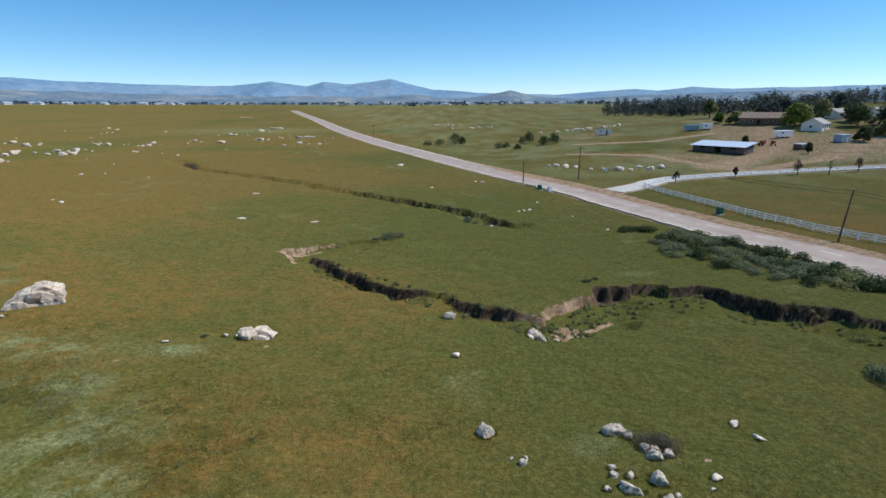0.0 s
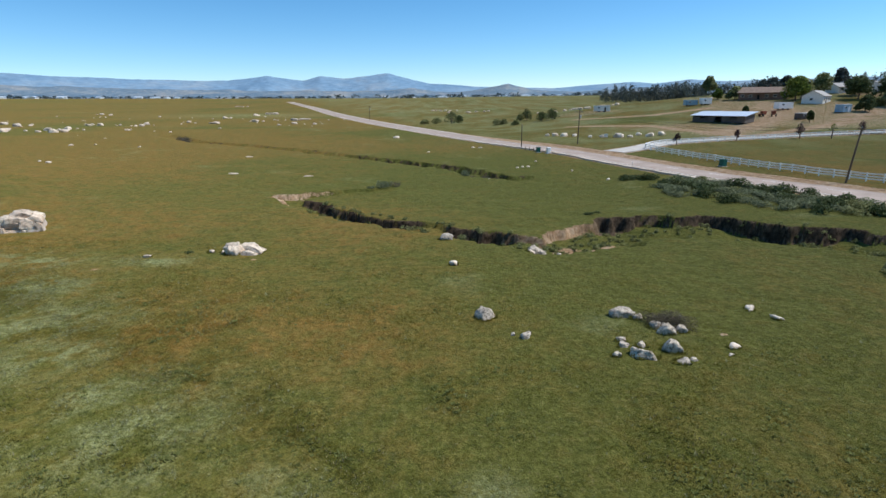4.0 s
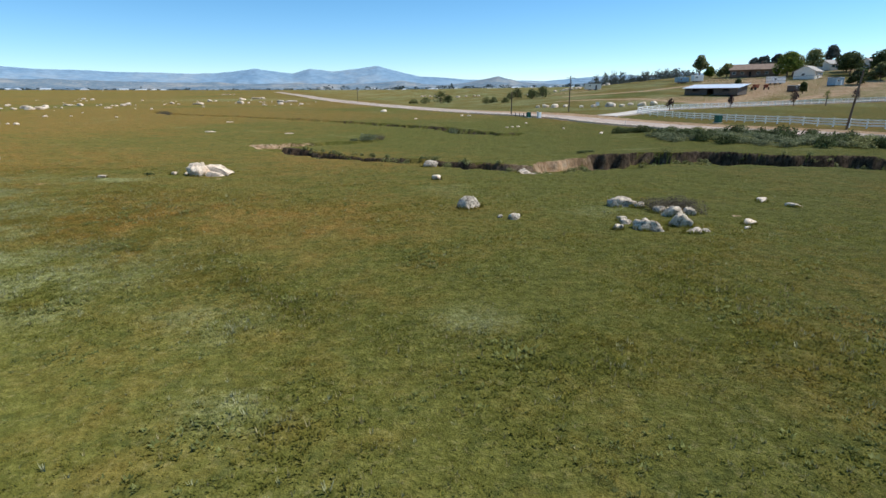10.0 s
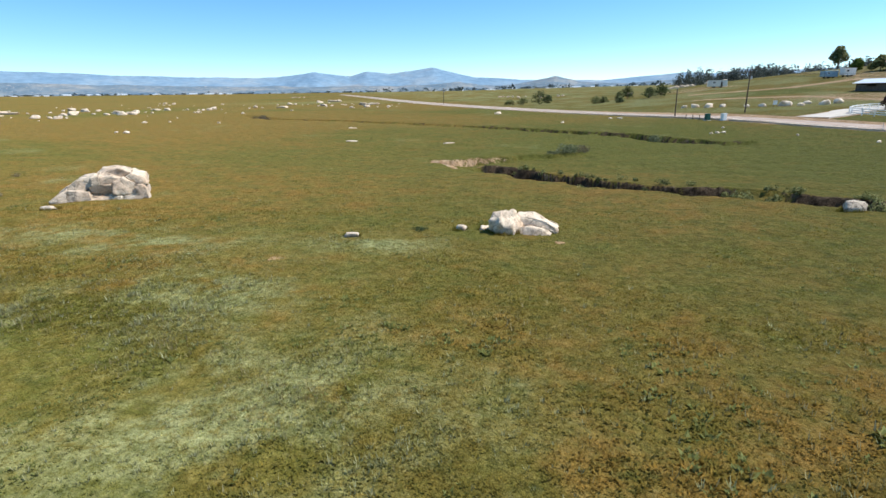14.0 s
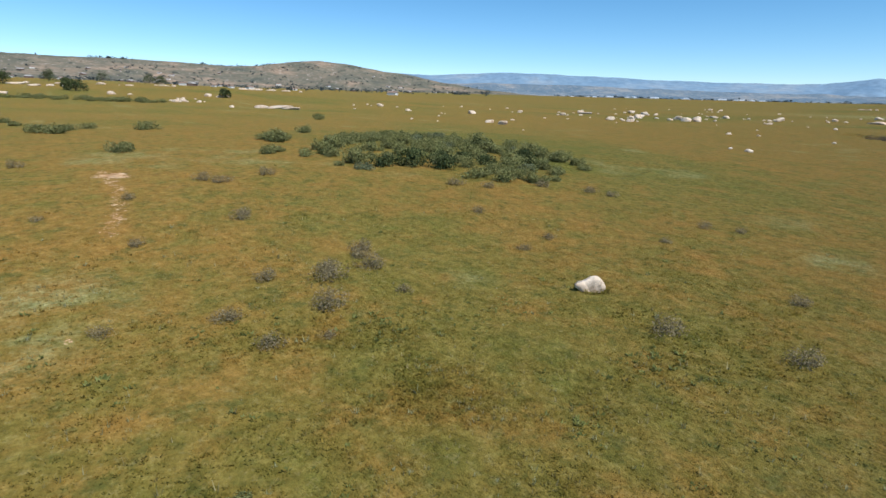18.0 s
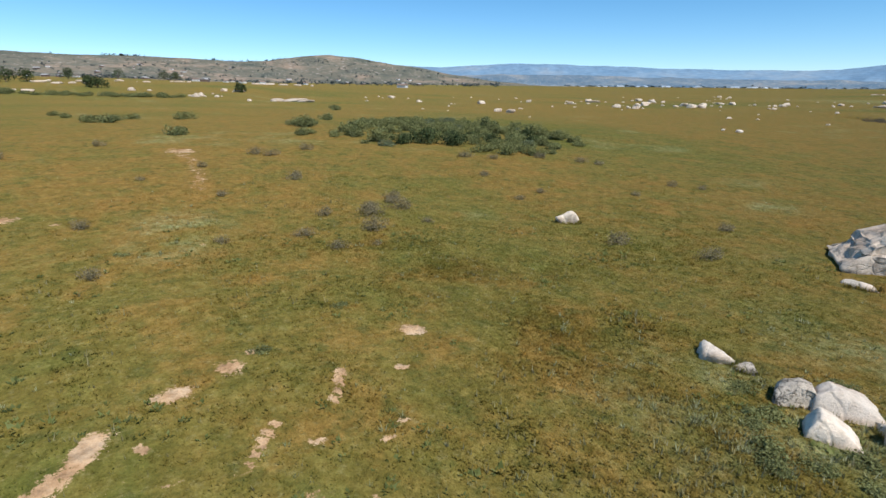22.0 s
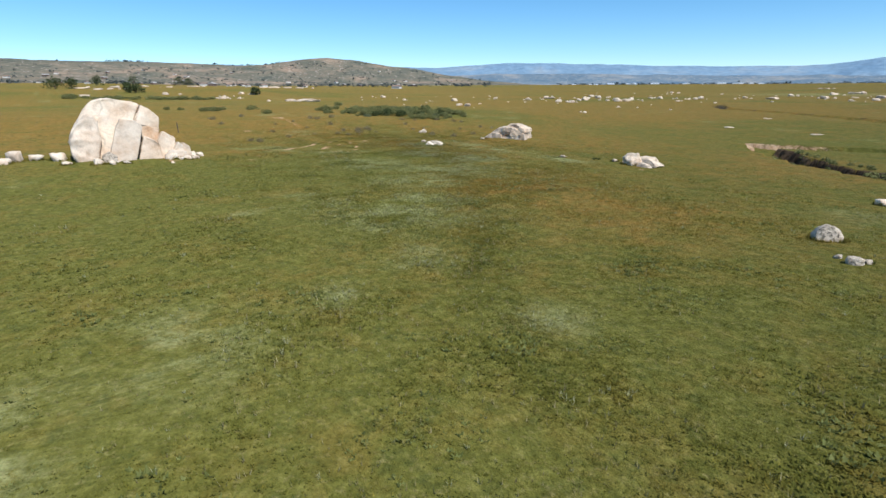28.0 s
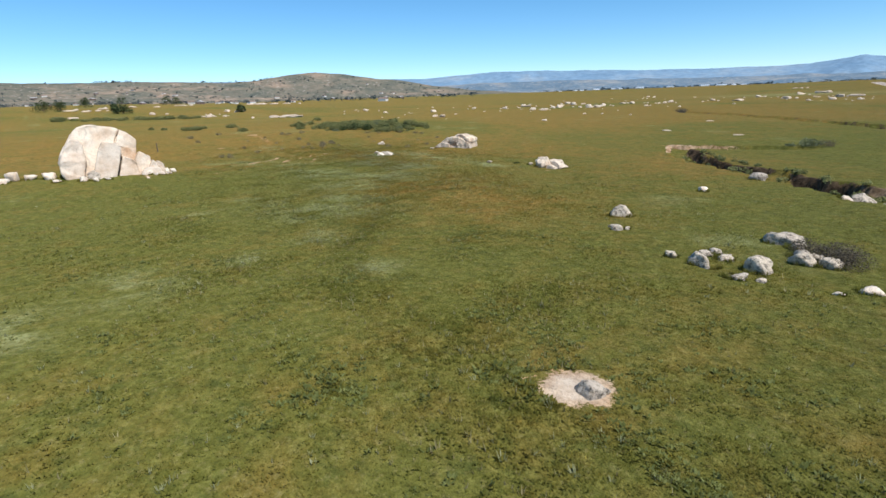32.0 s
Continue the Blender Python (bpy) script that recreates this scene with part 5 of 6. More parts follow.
for n in range(260):
    place = PICK.uniform(0.8, 14.0)
    i = int(place)
    t = place - i
    (ax, ay), (bx, by) = WASH[i][:2], WASH[i + 1][:2]
    side = PICK.uniform(-2.4, 1.0) if n % 3 else PICK.uniform(1.6, 3.0)
    dx, dy = bx - ax, by - ay
    l = math.hypot(dx, dy)
    x, y, s = ax + dx * t - dy / l * side, ay + dy * t + dx / l * side, PICK.uniform(0.3, 0.7)
    v, f = leaves(900 + n, 90, shrub_blobs(930 + n, 1.6 * s, 0.9 * s, 3), 0.08)
    vs.append(v + (x, y, gz(x, y))), fs.append(f + total)
    total += len(v)
tagged(part("wash_weeds", mesh_np("wash_weeds", np.concatenate(vs), np.concatenate(fs)), LEAF_GREEN), "green weeds growing on the floor of the wash", "weeds", kind="stuff")
for x, y, s in ((19.5, 69.5, 0.9), (21, 70.5, 0.7), (-24.6, 50.4, 0.4), (-40, 52, 0.25)):
    shrub("dark", x, y, s, 0.5, "small dark weed clump in the meadow", "dark weed clumps")


# ---- trees ----
def limb(bm, a, b, r0, r1, sides=6):
    a, b = Vector(a), Vector(b)
    d = b - a
    q = d.to_track_quat("Z", "Y").to_matrix().to_4x4()
    bmesh.ops.create_cone(bm, cap_ends=True, segments=sides, radius1=r0, radius2=r1, depth=d.length, matrix=Matrix.Translation((a + b) / 2) @ q)


def tree(x, y, height, spread, seed, leaf, label, name="tree", count=1700, crown_from=0.3, leaf_size=0.2, group="", slim=1.0, lumps=11):
    r = random.Random(seed)
    top = thing(name, pose(x, y, gz(x, y) - 0.1, 0, 0, r.uniform(0, 360)), label, "tree", group)
    bm = bmesh.new()
    fork = height * (crown_from + 0.12)
    limb(bm, (0, 0, 0), (0.1, 0, fork), 0.035 * height, 0.024 * height, 9)
    blobs = []
    for i in range(lumps):
        a, k = i * 2.4 + r.uniform(-0.4, 0.4), (i + 0.6) / lumps
        z = height * (crown_from + 0.12 + (0.86 - crown_from - 0.12) * k ** 0.8)
        out = spread * 0.5 * (0.75 - 0.62 * k) * r.uniform(0.7, 1.15) * slim
        c = (out * math.cos(a), out * math.sin(a), z)
        limb(bm, (0.1, 0, min(fork, z * 0.75)), c, 0.012 * height, 0.004 * height, 5)
        s = spread * r.uniform(0.17, 0.27)
        blobs.append((*c, s, s, s * r.uniform(0.65, 0.95) * (height / spread) ** 0.35))
    part("trunk", bm, BARK, top)
    v, f = leaves(seed, count, blobs, leaf_size)
    part("crown", mesh_np("crown", v, f), leaf, top)
    return top


# the fence-side plums, the trees of the homestead
for x, y, h, s, seed in ((63.6, 148.2, 3.6, 1.9, 401), (82.5, 153.6, 3.8, 1.8, 402), (103.7, 159.0, 4.6, 2.9, 403), (124.0, 162.5, 4.6, 2.6, 405), (143, 165.5, 4.2, 2.6, 406)):
    tree(x, y, h, s, seed, LEAF_PURPLE, "small young tree with dark purple leaves inside the fence", count=420, leaf_size=0.16, group="purple trees along the fence", crown_from=0.25, lumps=7)
tree(112.5, 158.4, 5.0, 2.4, 404, LEAF_BRIGHT, "thin young tree with sparse pale green leaves", count=150, leaf_size=0.14, lumps=7)
for x, y, h, s, seed, leaf, text in ((151, 318, 13, 9, 411, LEAF_GREEN, "round green tree"), (163, 258, 13, 14, 412, LEAF_BRIGHT, "broad bright green tree beside the house"), (168, 262, 12, 11, 413, LEAF_GREEN, "leafy green tree beside the house"),
                                     (147, 281, 8, 8, 414, LEAF_GREEN, "green tree in front of the house"), (143, 290, 6, 6, 415, LEAF_BRIGHT, "small bright green tree"), (181, 268, 13, 12, 416, LEAF_GREEN, "green tree behind the white house"),
                                     (186, 250, 11, 14, 417, LEAF_DARK, "dense dark oak"), (197, 247, 11, 14, 418, LEAF_DARK, "dense dark oak"), (205, 238, 10, 14, 419, LEAF_GREEN, "broad green oak"), (193, 262, 10, 12, 420, LEAF_DARK, "tall dark oak"), (212, 250, 12, 15, 421, LEAF_DARK, "broad dark oak"),
                                     (166, 218, 7, 7, 422, LEAF_DARK, "low dark tree by the shed"), (181, 226, 8, 9, 423, LEAF_GREEN, "rounded green tree"), (133, 200, 5, 2.2, 424, LEAF_DARK, "narrow dark cypress"), (118, 216, 6, 2.6, 425, LEAF_DARK, "narrow dark tree behind the barn"), (176, 300, 9, 9, 426, LEAF_GUM, "tall thin eucalyptus"),
                                     (186, 305, 10, 8, 427, LEAF_GUM, "tall thin eucalyptus"), (171, 300, 8, 8, 428, LEAF_GUM, "tall thin eucalyptus"), (205, 290, 13, 8, 429, LEAF_GUM, "tall eucalyptus"), (222, 262, 13, 14, 430, LEAF_GREEN, "broad green tree"), (230, 240, 13, 15, 431, LEAF_DARK, "broad dark oak")):
    tree(x * 0.965, y * 0.965, h * (0.6 if h > 14 else 0.82), s * 0.9, seed, leaf, text + " by the homestead", count=2000, leaf_size=0.5, group="homestead trees", crown_from=0.12 if s > h * 0.7 else 0.2)
for x, y, h, s, seed in ((4.5, 298, 6.5, 9, 441), (-3.5, 296, 3.5, 6, 442), (8.5, 297, 4.5, 6, 443), (26, 269, 3.2, 6, 444), (30, 270, 2.8, 4, 445), (43, 284, 6, 6, 446), (39.5, 283, 4, 5, 447), (47, 263, 4.4, 7, 448), (52, 264, 5, 7, 449), (34, 258, 2.5, 4, 450), (-10, 297, 2.5, 5, 451)):
    tree(x, y, h, s, seed, LEAF_DARK if h > 4 else LEAF_GREEN, "low spreading dark green field tree by the rocky meadow", count=700, leaf_size=0.3, group="field trees", crown_from=0.05)
for x, y, h, s, seed in ((-484, 4, 8, 15, 461), (-490, 14, 8, 14, 462), (-640, 38, 10, 15, 464), (-900, 96, 14, 20, 465), (-733, 128, 11, 16, 466), (-728, 138, 10, 15, 463), (-420, 49, 6, 13, 467), (-428, 45, 7, 8, 470), (-387, 120, 5, 9, 468)):
    tree(x, y, h, s, seed, LEAF_DARK, "round dark oak standing alone on the far plain", count=600, leaf_size=0.55, group="far oaks", crown_from=0.05)


def far_woods(name, spots, leaf, seed, size, per, label):
    """A belt of far trees in one mesh: ragged clusters of large leaves. Spots: x, y, height, spread."""
    r = np.random.default_rng(seed)
    vs, fs, k = [], [], 0
    for x, y, h, s in spots:
        n = r.integers(3, 6)
        blobs = [(r.uniform(-0.25, 0.25) * s, r.uniform(-0.25, 0.25) * s, h * (0.25 + 0.6 * i / n), s * r.uniform(0.2, 0.36), s * r.uniform(0.2, 0.36), h * 0.22) for i in range(n)]
        v, f = leaves(int(r.integers(1e6)), per, blobs, size * s)
        v = v + (x, y, gz(x, y) - 0.3)
        vs.append(v)
        fs.append(f + k)
        k += len(v)
    return tagged(part(name, mesh_np(name, np.concatenate(vs), np.concatenate(fs)), leaf), label, "woods", kind="stuff")


r = np.random.default_rng(77)
spots = []
for n in range(560):
    t = r.random()
    a = math.radians(15.8 + 37 * t)
    d = 690 + 170 * smooth(0.2, 0.7, t) + r.uniform(-30, 90)
    h = r.uniform(9, 25) * (0.85 + 0.3 * vnoise(t * 30, 0, 1.0, 9))
    spots.append((d * math.sin(a), d * math.cos(a), h, h * r.uniform(0.4, 0.75)))
far_woods("eucalyptus_wood", spots, LEAF_GUM, 78, 0.085, 130, "long dark belt of tall eucalyptus trees behind the homestead")
spots = []
for n in range(420):
    a = math.radians(r.uniform(-44, 24))
    d = r.uniform(2500, 2900) if n % 3 else r.uniform(1500, 2400)
    if d < 2500 and a < math.radians(-12):
        d = 2850
    h = r.uniform(8, 17)
    spots.append((d * math.sin(a), d * math.cos(a), h, h * r.uniform(1.2, 2.6)))
# leaf colour of the far trees, with the blue-grey of distance haze painted in
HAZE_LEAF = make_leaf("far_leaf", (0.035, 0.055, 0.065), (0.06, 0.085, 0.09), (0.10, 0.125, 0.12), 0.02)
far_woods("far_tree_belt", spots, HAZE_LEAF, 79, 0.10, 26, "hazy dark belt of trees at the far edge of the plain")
spots = []
for n in range(620):
    a = math.radians(r.uniform(-96, -50))
    d = r.choice((r.uniform(1650, 2250), r.uniform(1150, 1600), r.uniform(1700, 2345)))
    if n % 12 == 0:
        a, d = math.radians(r.choice((r.uniform(-86, -83), r.uniform(-78, -71)))), 2340
    h = r.uniform(5, 10) if d < 2300 else r.uniform(6, 10)
    spots.append((d * math.sin(a), d * math.cos(a), h, h * r.uniform(0.9, 2.2)))


def hill_z(x, y):
    """The ground or the slope of the brown hills, whichever is higher."""
    hit, place, *_ = scene.ray_cast(bpy.context.evaluated_depsgraph_get(), Vector((x, y, 900)), Vector((0, 0, -1)))
    return place.z if hit else gz(x, y)


keep_gz = gz
bpy.context.view_layer.update()
gz = hill_z
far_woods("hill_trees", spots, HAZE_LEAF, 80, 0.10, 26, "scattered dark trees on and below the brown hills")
gz = keep_gz

# ---- fence, poles, boxes ----
WHITE = make_plain("white_vinyl", (0.84, 0.84, 0.82), (0.88, 0.88, 0.86), 0.5, 2.0)
WOOD = make_plain("pole_wood", (0.10, 0.075, 0.055), (0.16, 0.125, 0.095), 0.95, 3.0, bump=0.5, stretch=(1, 1, 0.1))
GREY_METAL = make_plain("dull_metal", (0.45, 0.46, 0.47), (0.6, 0.61, 0.62), 0.45, 2.0, 0.6)
GREEN_BOX = make_plain("green_enamel", (0.012, 0.085, 0.065), (0.02, 0.12, 0.09), 0.5, 2.0)
WIRE = make_plain("wire", (0.03, 0.03, 0.03), (0.05, 0.05, 0.05), 0.6, 2.0)

POST_MESH = bpy.data.meshes.new("post")
bm = box(0.16, 0.16, 1.45, None, 0.01)
bmesh.ops.create_cone(bm, cap_ends=True, segments=4, radius1=0.115, radius2=0.01, depth=0.08, matrix=Matrix.Translation((0, 0, 1.49)) @ Matrix.Rotation(radians(45), 4, "Z"))
bm.to_mesh(POST_MESH)
bm.free()
POST_MESH.materials.append(WHITE)
RAIL_MESH = bpy.data.meshes.new("rail")
bm = box(1.0, 0.06, 0.19, None, 0.008)
bm.to_mesh(RAIL_MESH)
bm.free()
RAIL_MESH.materials.append(WHITE)


def fence(name, line, label):
    """A ranch fence of square posts and three rails that follows the ground, each post and rail a part of its own."""
    x0, y0 = line[0]
    top = thing(name, pose(x0, y0, gz(x0, y0)), label, "fence")
    c = resample(line, 0.4)
    s = np.concatenate([[0], np.cumsum(np.hypot(*np.diff(c, axis=0).T))])
    n = int(s[-1] / 2.44)
    at = np.linspace(0, s[-1], n + 1)
    px, py = np.interp(at, s, c[:, 0]), np.interp(at, s, c[:, 1])
    pz = ground_z(px, py)
    inv = top.matrix_world.inverted()
    for i in range(n + 1):
        j = min(i, n - 1)
        turn = math.degrees(math.atan2(py[j + 1] - py[j], px[j + 1] - px[j]))
        ob = part("post", POST_MESH, None, top)
        ob.matrix_local = inv @ pose(px[i], py[i], pz[i] - 0.05, 0, 0, turn)
        if i < n:
            a, b = Vector((px[i], py[i], pz[i])), Vector((px[i + 1], py[i + 1], pz[i + 1]))
            for h in (0.32, 0.74, 1.16):
                ob = part("rail", RAIL_MESH, None, top)
                m = pose(*((a + b) / 2 + Vector((0, 0, h))), 0, -math.degrees(math.asin((b.z - a.z) / (b - a).length)), turn) @ Matrix.Diagonal(((b - a).length - 0.02, 1, 1, 1))
                ob.matrix_local = inv @ m
    return top


fence("ranch_fence", [(55.2, 145.4), (52.9, 142.6), (53.0, 139.4), (56.5, 129.3), (59.7, 115.4), (61.9, 104.9), (65.0, 95.4), (68.4, 87.9), (71.5, 82.0), (78, 70), (85, 56), (90, 45)], "white three-rail ranch fence along the road")
fence("ranch_fence", [(55.3, 145.6), (58, 147.8), (62, 150.0), (72.1, 152.8), (83.3, 156.3), (95, 159.3), (107, 162.0), (121, 164.2), (134, 166), (165, 170)], "white three-rail ranch fence along the driveway")


def pole(x, y, h, lean, arm, label):
    top = thing("utility_pole", pose(x, y, gz(x, y) - 0.2, 0, lean, -20), label, "utility pole")
    part("shaft", tube(0.17, 0.11, h, 10), WOOD, top)
    if arm:
        part("crossarm", box(2.4, 0.1, 0.12, Matrix.Translation((0, 0.14, h - 0.7))), WOOD, top)
        for x in (-1.1, -0.4, 0.4, 1.1):
            part("insulator", tube(0.05, 0.035, 0.16, 8, Matrix.Translation((x, 0.14, h - 0.58))), GREY_METAL, top)
        part("transformer", tube(0.2, 0.2, 0.7, 10, Matrix.Translation((0.34, 0, h - 2.3))), GREY_METAL, top)
    else:
        part("insulator", tube(0.05, 0.035, 0.18, 8, Matrix.Translation((0, 0, h))), GREY_METAL, top)
    return top


pole(64.6, 85.6, 8.9, 5.0, False, "dark leaning wooden utility pole between road and fence")
pole(38.8, 157.0, 9.9, 0.5, True, "tall wooden utility pole with crossarm and transformer")
pole(22.4, 155.0, 6.6, 0.0, False, "short bare wooden pole beside the road")
pole(-46, 345, 9, 0.0, True, "far wooden utility pole beside the road")
pole(96, 8, 9, 0.0, False, "wooden utility pole beside the road")


def cable(name, a, b, sag, label):
    n = 24
    t = np.linspace(0, 1, n)
    p = np.array(a)[None] * (1 - t)[:, None] + np.array(b)[None] * t[:, None]
    p[:, 2] -= sag * 4 * t * (1 - t)
    cu = bpy.data.curves.new(name, "CURVE")
    cu.dimensions, cu.bevel_depth, cu.bevel_resolution = "3D", 0.022, 1
    sp = cu.splines.new("POLY")
    sp.points.add(n - 1)
    for q, c in zip(sp.points, p):
        q.co = (*c, 1)
    cu.materials.append(WIRE)
    return tagged(new(name, cu), label, "cable")


z3 = gz(64.6, 85.6)
for k in (0.0, 0.55):
    cable("power_line", (65.3, 85.4, z3 + 8.5 - k), (39.0, 157.0, gz(38.8, 157) + 8.9 - k), 1.1, "thin black power line between poles")
    cable("power_line", (65.3, 85.4, z3 + 8.5 - k), (96.4, 8, gz(96, 8) + 8.6 - k), 1.2, "thin black power line running on along the road")


def utility_box(x, y, sx, sy, sz, turn, mat, label):
    top = thing("utility_box", pose(x, y, gz(x, y), 0, 0, turn), label, "utility box")
    part("pad", box(sx + 0.3, sy + 0.3, 0.12), CONCRETE, top)
    part("cabinet", box(sx, sy, sz, Matrix.Translation((0, 0, 0.12)), 0.03), mat, top)
    part("lid", box(sx + 0.06, sy + 0.06, 0.07, Matrix.Translation((0, 0, 0.12 + sz)), 0.02), mat, top)
    part("door", box(sx * 0.86, 0.03, sz * 0.8, Matrix.Translation((0, -sy / 2 - 0.012, 0.2))), mat, top)
    return top


utility_box(56.8, 109.3, 1.1, 1.0, 1.3, 20, GREEN_BOX, "dark green metal utility cabinet on a concrete pad beside the fence")
utility_box(25.2, 143.2, 0.9, 0.8, 1.2, 20, GREEN_BOX, "dark green utility cabinet beside the road")
utility_box(27.4, 140.6, 0.9, 0.8, 1.3, 20, WHITE, "white utility cabinet beside the road")
for x, y in ((22.6, 148.4), (23.4, 146.6), (24.2, 145.0)):
    top = thing("marker_post", pose(x, y, gz(x, y)), "short brown wooden post beside the road", "post", "posts beside the road")
    part("stake", tube(0.09, 0.08, 1.1, 8), WOOD, top)
top = thing("road_marker", pose(39.6, 112.5, gz(39.6, 112.5)), "thin metal marker post at the road edge", "post")
part("stake", tube(0.04, 0.04, 1.3, 6), GREY_METAL, top)
top = thing("sign_board", pose(49.0, 164.5, gz(49, 164.5), 0, 0, 20), "small weathered grey sign board on two posts", "sign")
part("board", box(1.3, 0.06, 1.0, Matrix.Translation((0, 0, 0.9))), GREY_METAL, top)
for x in (-0.5, 0.5):
    part("leg", tube(0.05, 0.05, 1.0, 6, Matrix.Translation((x, 0, 0))), WOOD, top)

# ---- homestead ----
BARN_WALL = make_plain("weathered_boards", (0.085, 0.075, 0.065), (0.15, 0.13, 0.115), 0.95, 1.2, bump=0.5, stretch=(6, 6, 0.4))
TIN = make_plain("tin_roof", (0.62, 0.68, 0.74), (0.72, 0.77, 0.82), 0.4, 0.6, 0.3)
SHINGLE = make_plain("brown_shingles", (0.20, 0.14, 0.11), (0.30, 0.23, 0.18), 0.95, 1.2, bump=0.5)
BROWN_WALL = make_plain("brown_stucco", (0.17, 0.11, 0.085), (0.24, 0.165, 0.13), 0.95, 0.8)
CREAM = make_plain("cream_siding", (0.70, 0.68, 0.63), (0.78, 0.76, 0.72), 0.8, 1.0)
GREY_ROOF = make_plain("grey_shingles", (0.32, 0.30, 0.28), (0.43, 0.41, 0.39), 0.95, 1.2, bump=0.4)
BLUE_TIN = make_plain("faded_blue_tin", (0.18, 0.30, 0.40), (0.30, 0.42, 0.52), 0.5, 1.0, 0.2)
DARK = make_plain("dark_inside", (0.015, 0.014, 0.013), (0.03, 0.028, 0.026), 0.9, 1.0)
RUST = make_plain("rusty_red", (0.22, 0.06, 0.035), (0.32, 0.11, 0.06), 0.85, 1.5)
GLASS, gn, gl, gb = material("window_glass", 0.08)
gb.inputs["Base Color"].default_value = (0.03, 0.04, 0.05, 1)
gb.inputs["Specular IOR Level"].default_value = 0.6


def gable_house(name, x, y, turn, length, depth, wall_h, rise, wall, roof, label, over=0.5, windows=3, door=True, chimney=False, porch=False, category="house"):
    """Walls, a two-slope roof with eaves, gable ends, windows with frames, a door. The long front looks along minus y."""
    z = min(gz(x + dx, y + dy) for dx in (-4, 0, 4) for dy in (-4, 0, 4))
    top = thing(name, pose(x, y, z, 0, 0, turn), label, category)
    part("wall", box(length, depth, wall_h + 0.5), wall, top)
    half = depth / 2
    for s in (-1, 1):
        part("gable", prism([(-half, wall_h + 0.5), (half, wall_h + 0.5), (0, wall_h + 0.5 + rise)], 0.12, Matrix.Translation((s * (length / 2 - 0.06), 0, 0)) @ Matrix.Rotation(radians(90), 4, "Z")), wall, top)
        a = math.degrees(math.atan2(rise, half))
        w = math.hypot(half, rise) + over
        m = Matrix.Translation((0, 0, wall_h + 0.56 + rise)) @ Matrix.Rotation(radians(-s * a), 4, "X") @ Matrix.Translation((0, s * w / 2, 0))
        part("roof", box(length + 2 * over, w, 0.14, m), roof, top)
    step = length / (windows + (1 if door else 0))
    for i in range(windows):
        px = -length / 2 + step * (i + 0.5) + (step if door and i >= windows // 2 else 0)
        win = part("window", box(1.5, 0.08, 1.15, Matrix.Translation((px, -half - 0.03, 1.35))), WHITE, top)
        part("pane", box(1.3, 0.03, 0.95, Matrix.Translation((px, -half - 0.08, 1.45))), GLASS, win)
    if door:
        px = -length / 2 + step * (windows // 2 + 0.5)
        part("door", box(0.95, 0.07, 2.05, Matrix.Translation((px, -half - 0.03, 0.45))), DARK, top)
    if chimney:
        part("chimney", box(0.9, 0.7, rise + 1.4, Matrix.Translation((length * 0.12, 0.6, wall_h + 0.4))), BROWN_WALL, top)
    if porch:
        part("porch_roof", box(length * 0.55, 2.6, 0.12, Matrix.Translation((-length * 0.1, -half - 1.4, wall_h + 0.25))), roof, top)
        for i in range(4):
            part("porch_post", box(0.16, 0.16, wall_h + 0.3, Matrix.Translation((-length * 0.1 + (i - 1.5) * length * 0.17, -half - 2.5, 0))), wall, top)
    for s in (-1, 1):
        win = part("window", box(0.08, 1.3, 1.1, Matrix.Translation((s * (length / 2 + 0.03), 0.4, 1.4))), WHITE, top)
        part("pane", box(0.03, 1.1, 0.9, Matrix.Translation((s * (length / 2 + 0.08), 0.4, 1.5))), GLASS, win)
    return top


gable_house("farmhouse", 152.5, 266, -33, 20, 9.5, 3.0, 2.3, BROWN_WALL, SHINGLE, "long brown single-storey farmhouse with a brown shingle roof", 0.7, 5, True, True, True)
gable_house("white_house", 161, 240.5, 40, 10, 8.0, 2.7, 2.2, CREAM, GREY_ROOF, "white gabled cottage with a grey roof among trees", 0.4, 3)
gable_house("cottage", 190, 268, 10, 10, 8, 2.4, 1.8, CREAM, GREY_ROOF, "pale cottage half hidden behind dark oaks", 0.4, 2)
gable_house("cottage", 207, 262, 0, 11, 8, 2.4, 1.8, CREAM, GREY_ROOF, "pale cottage half hidden behind dark oaks", 0.4, 2)


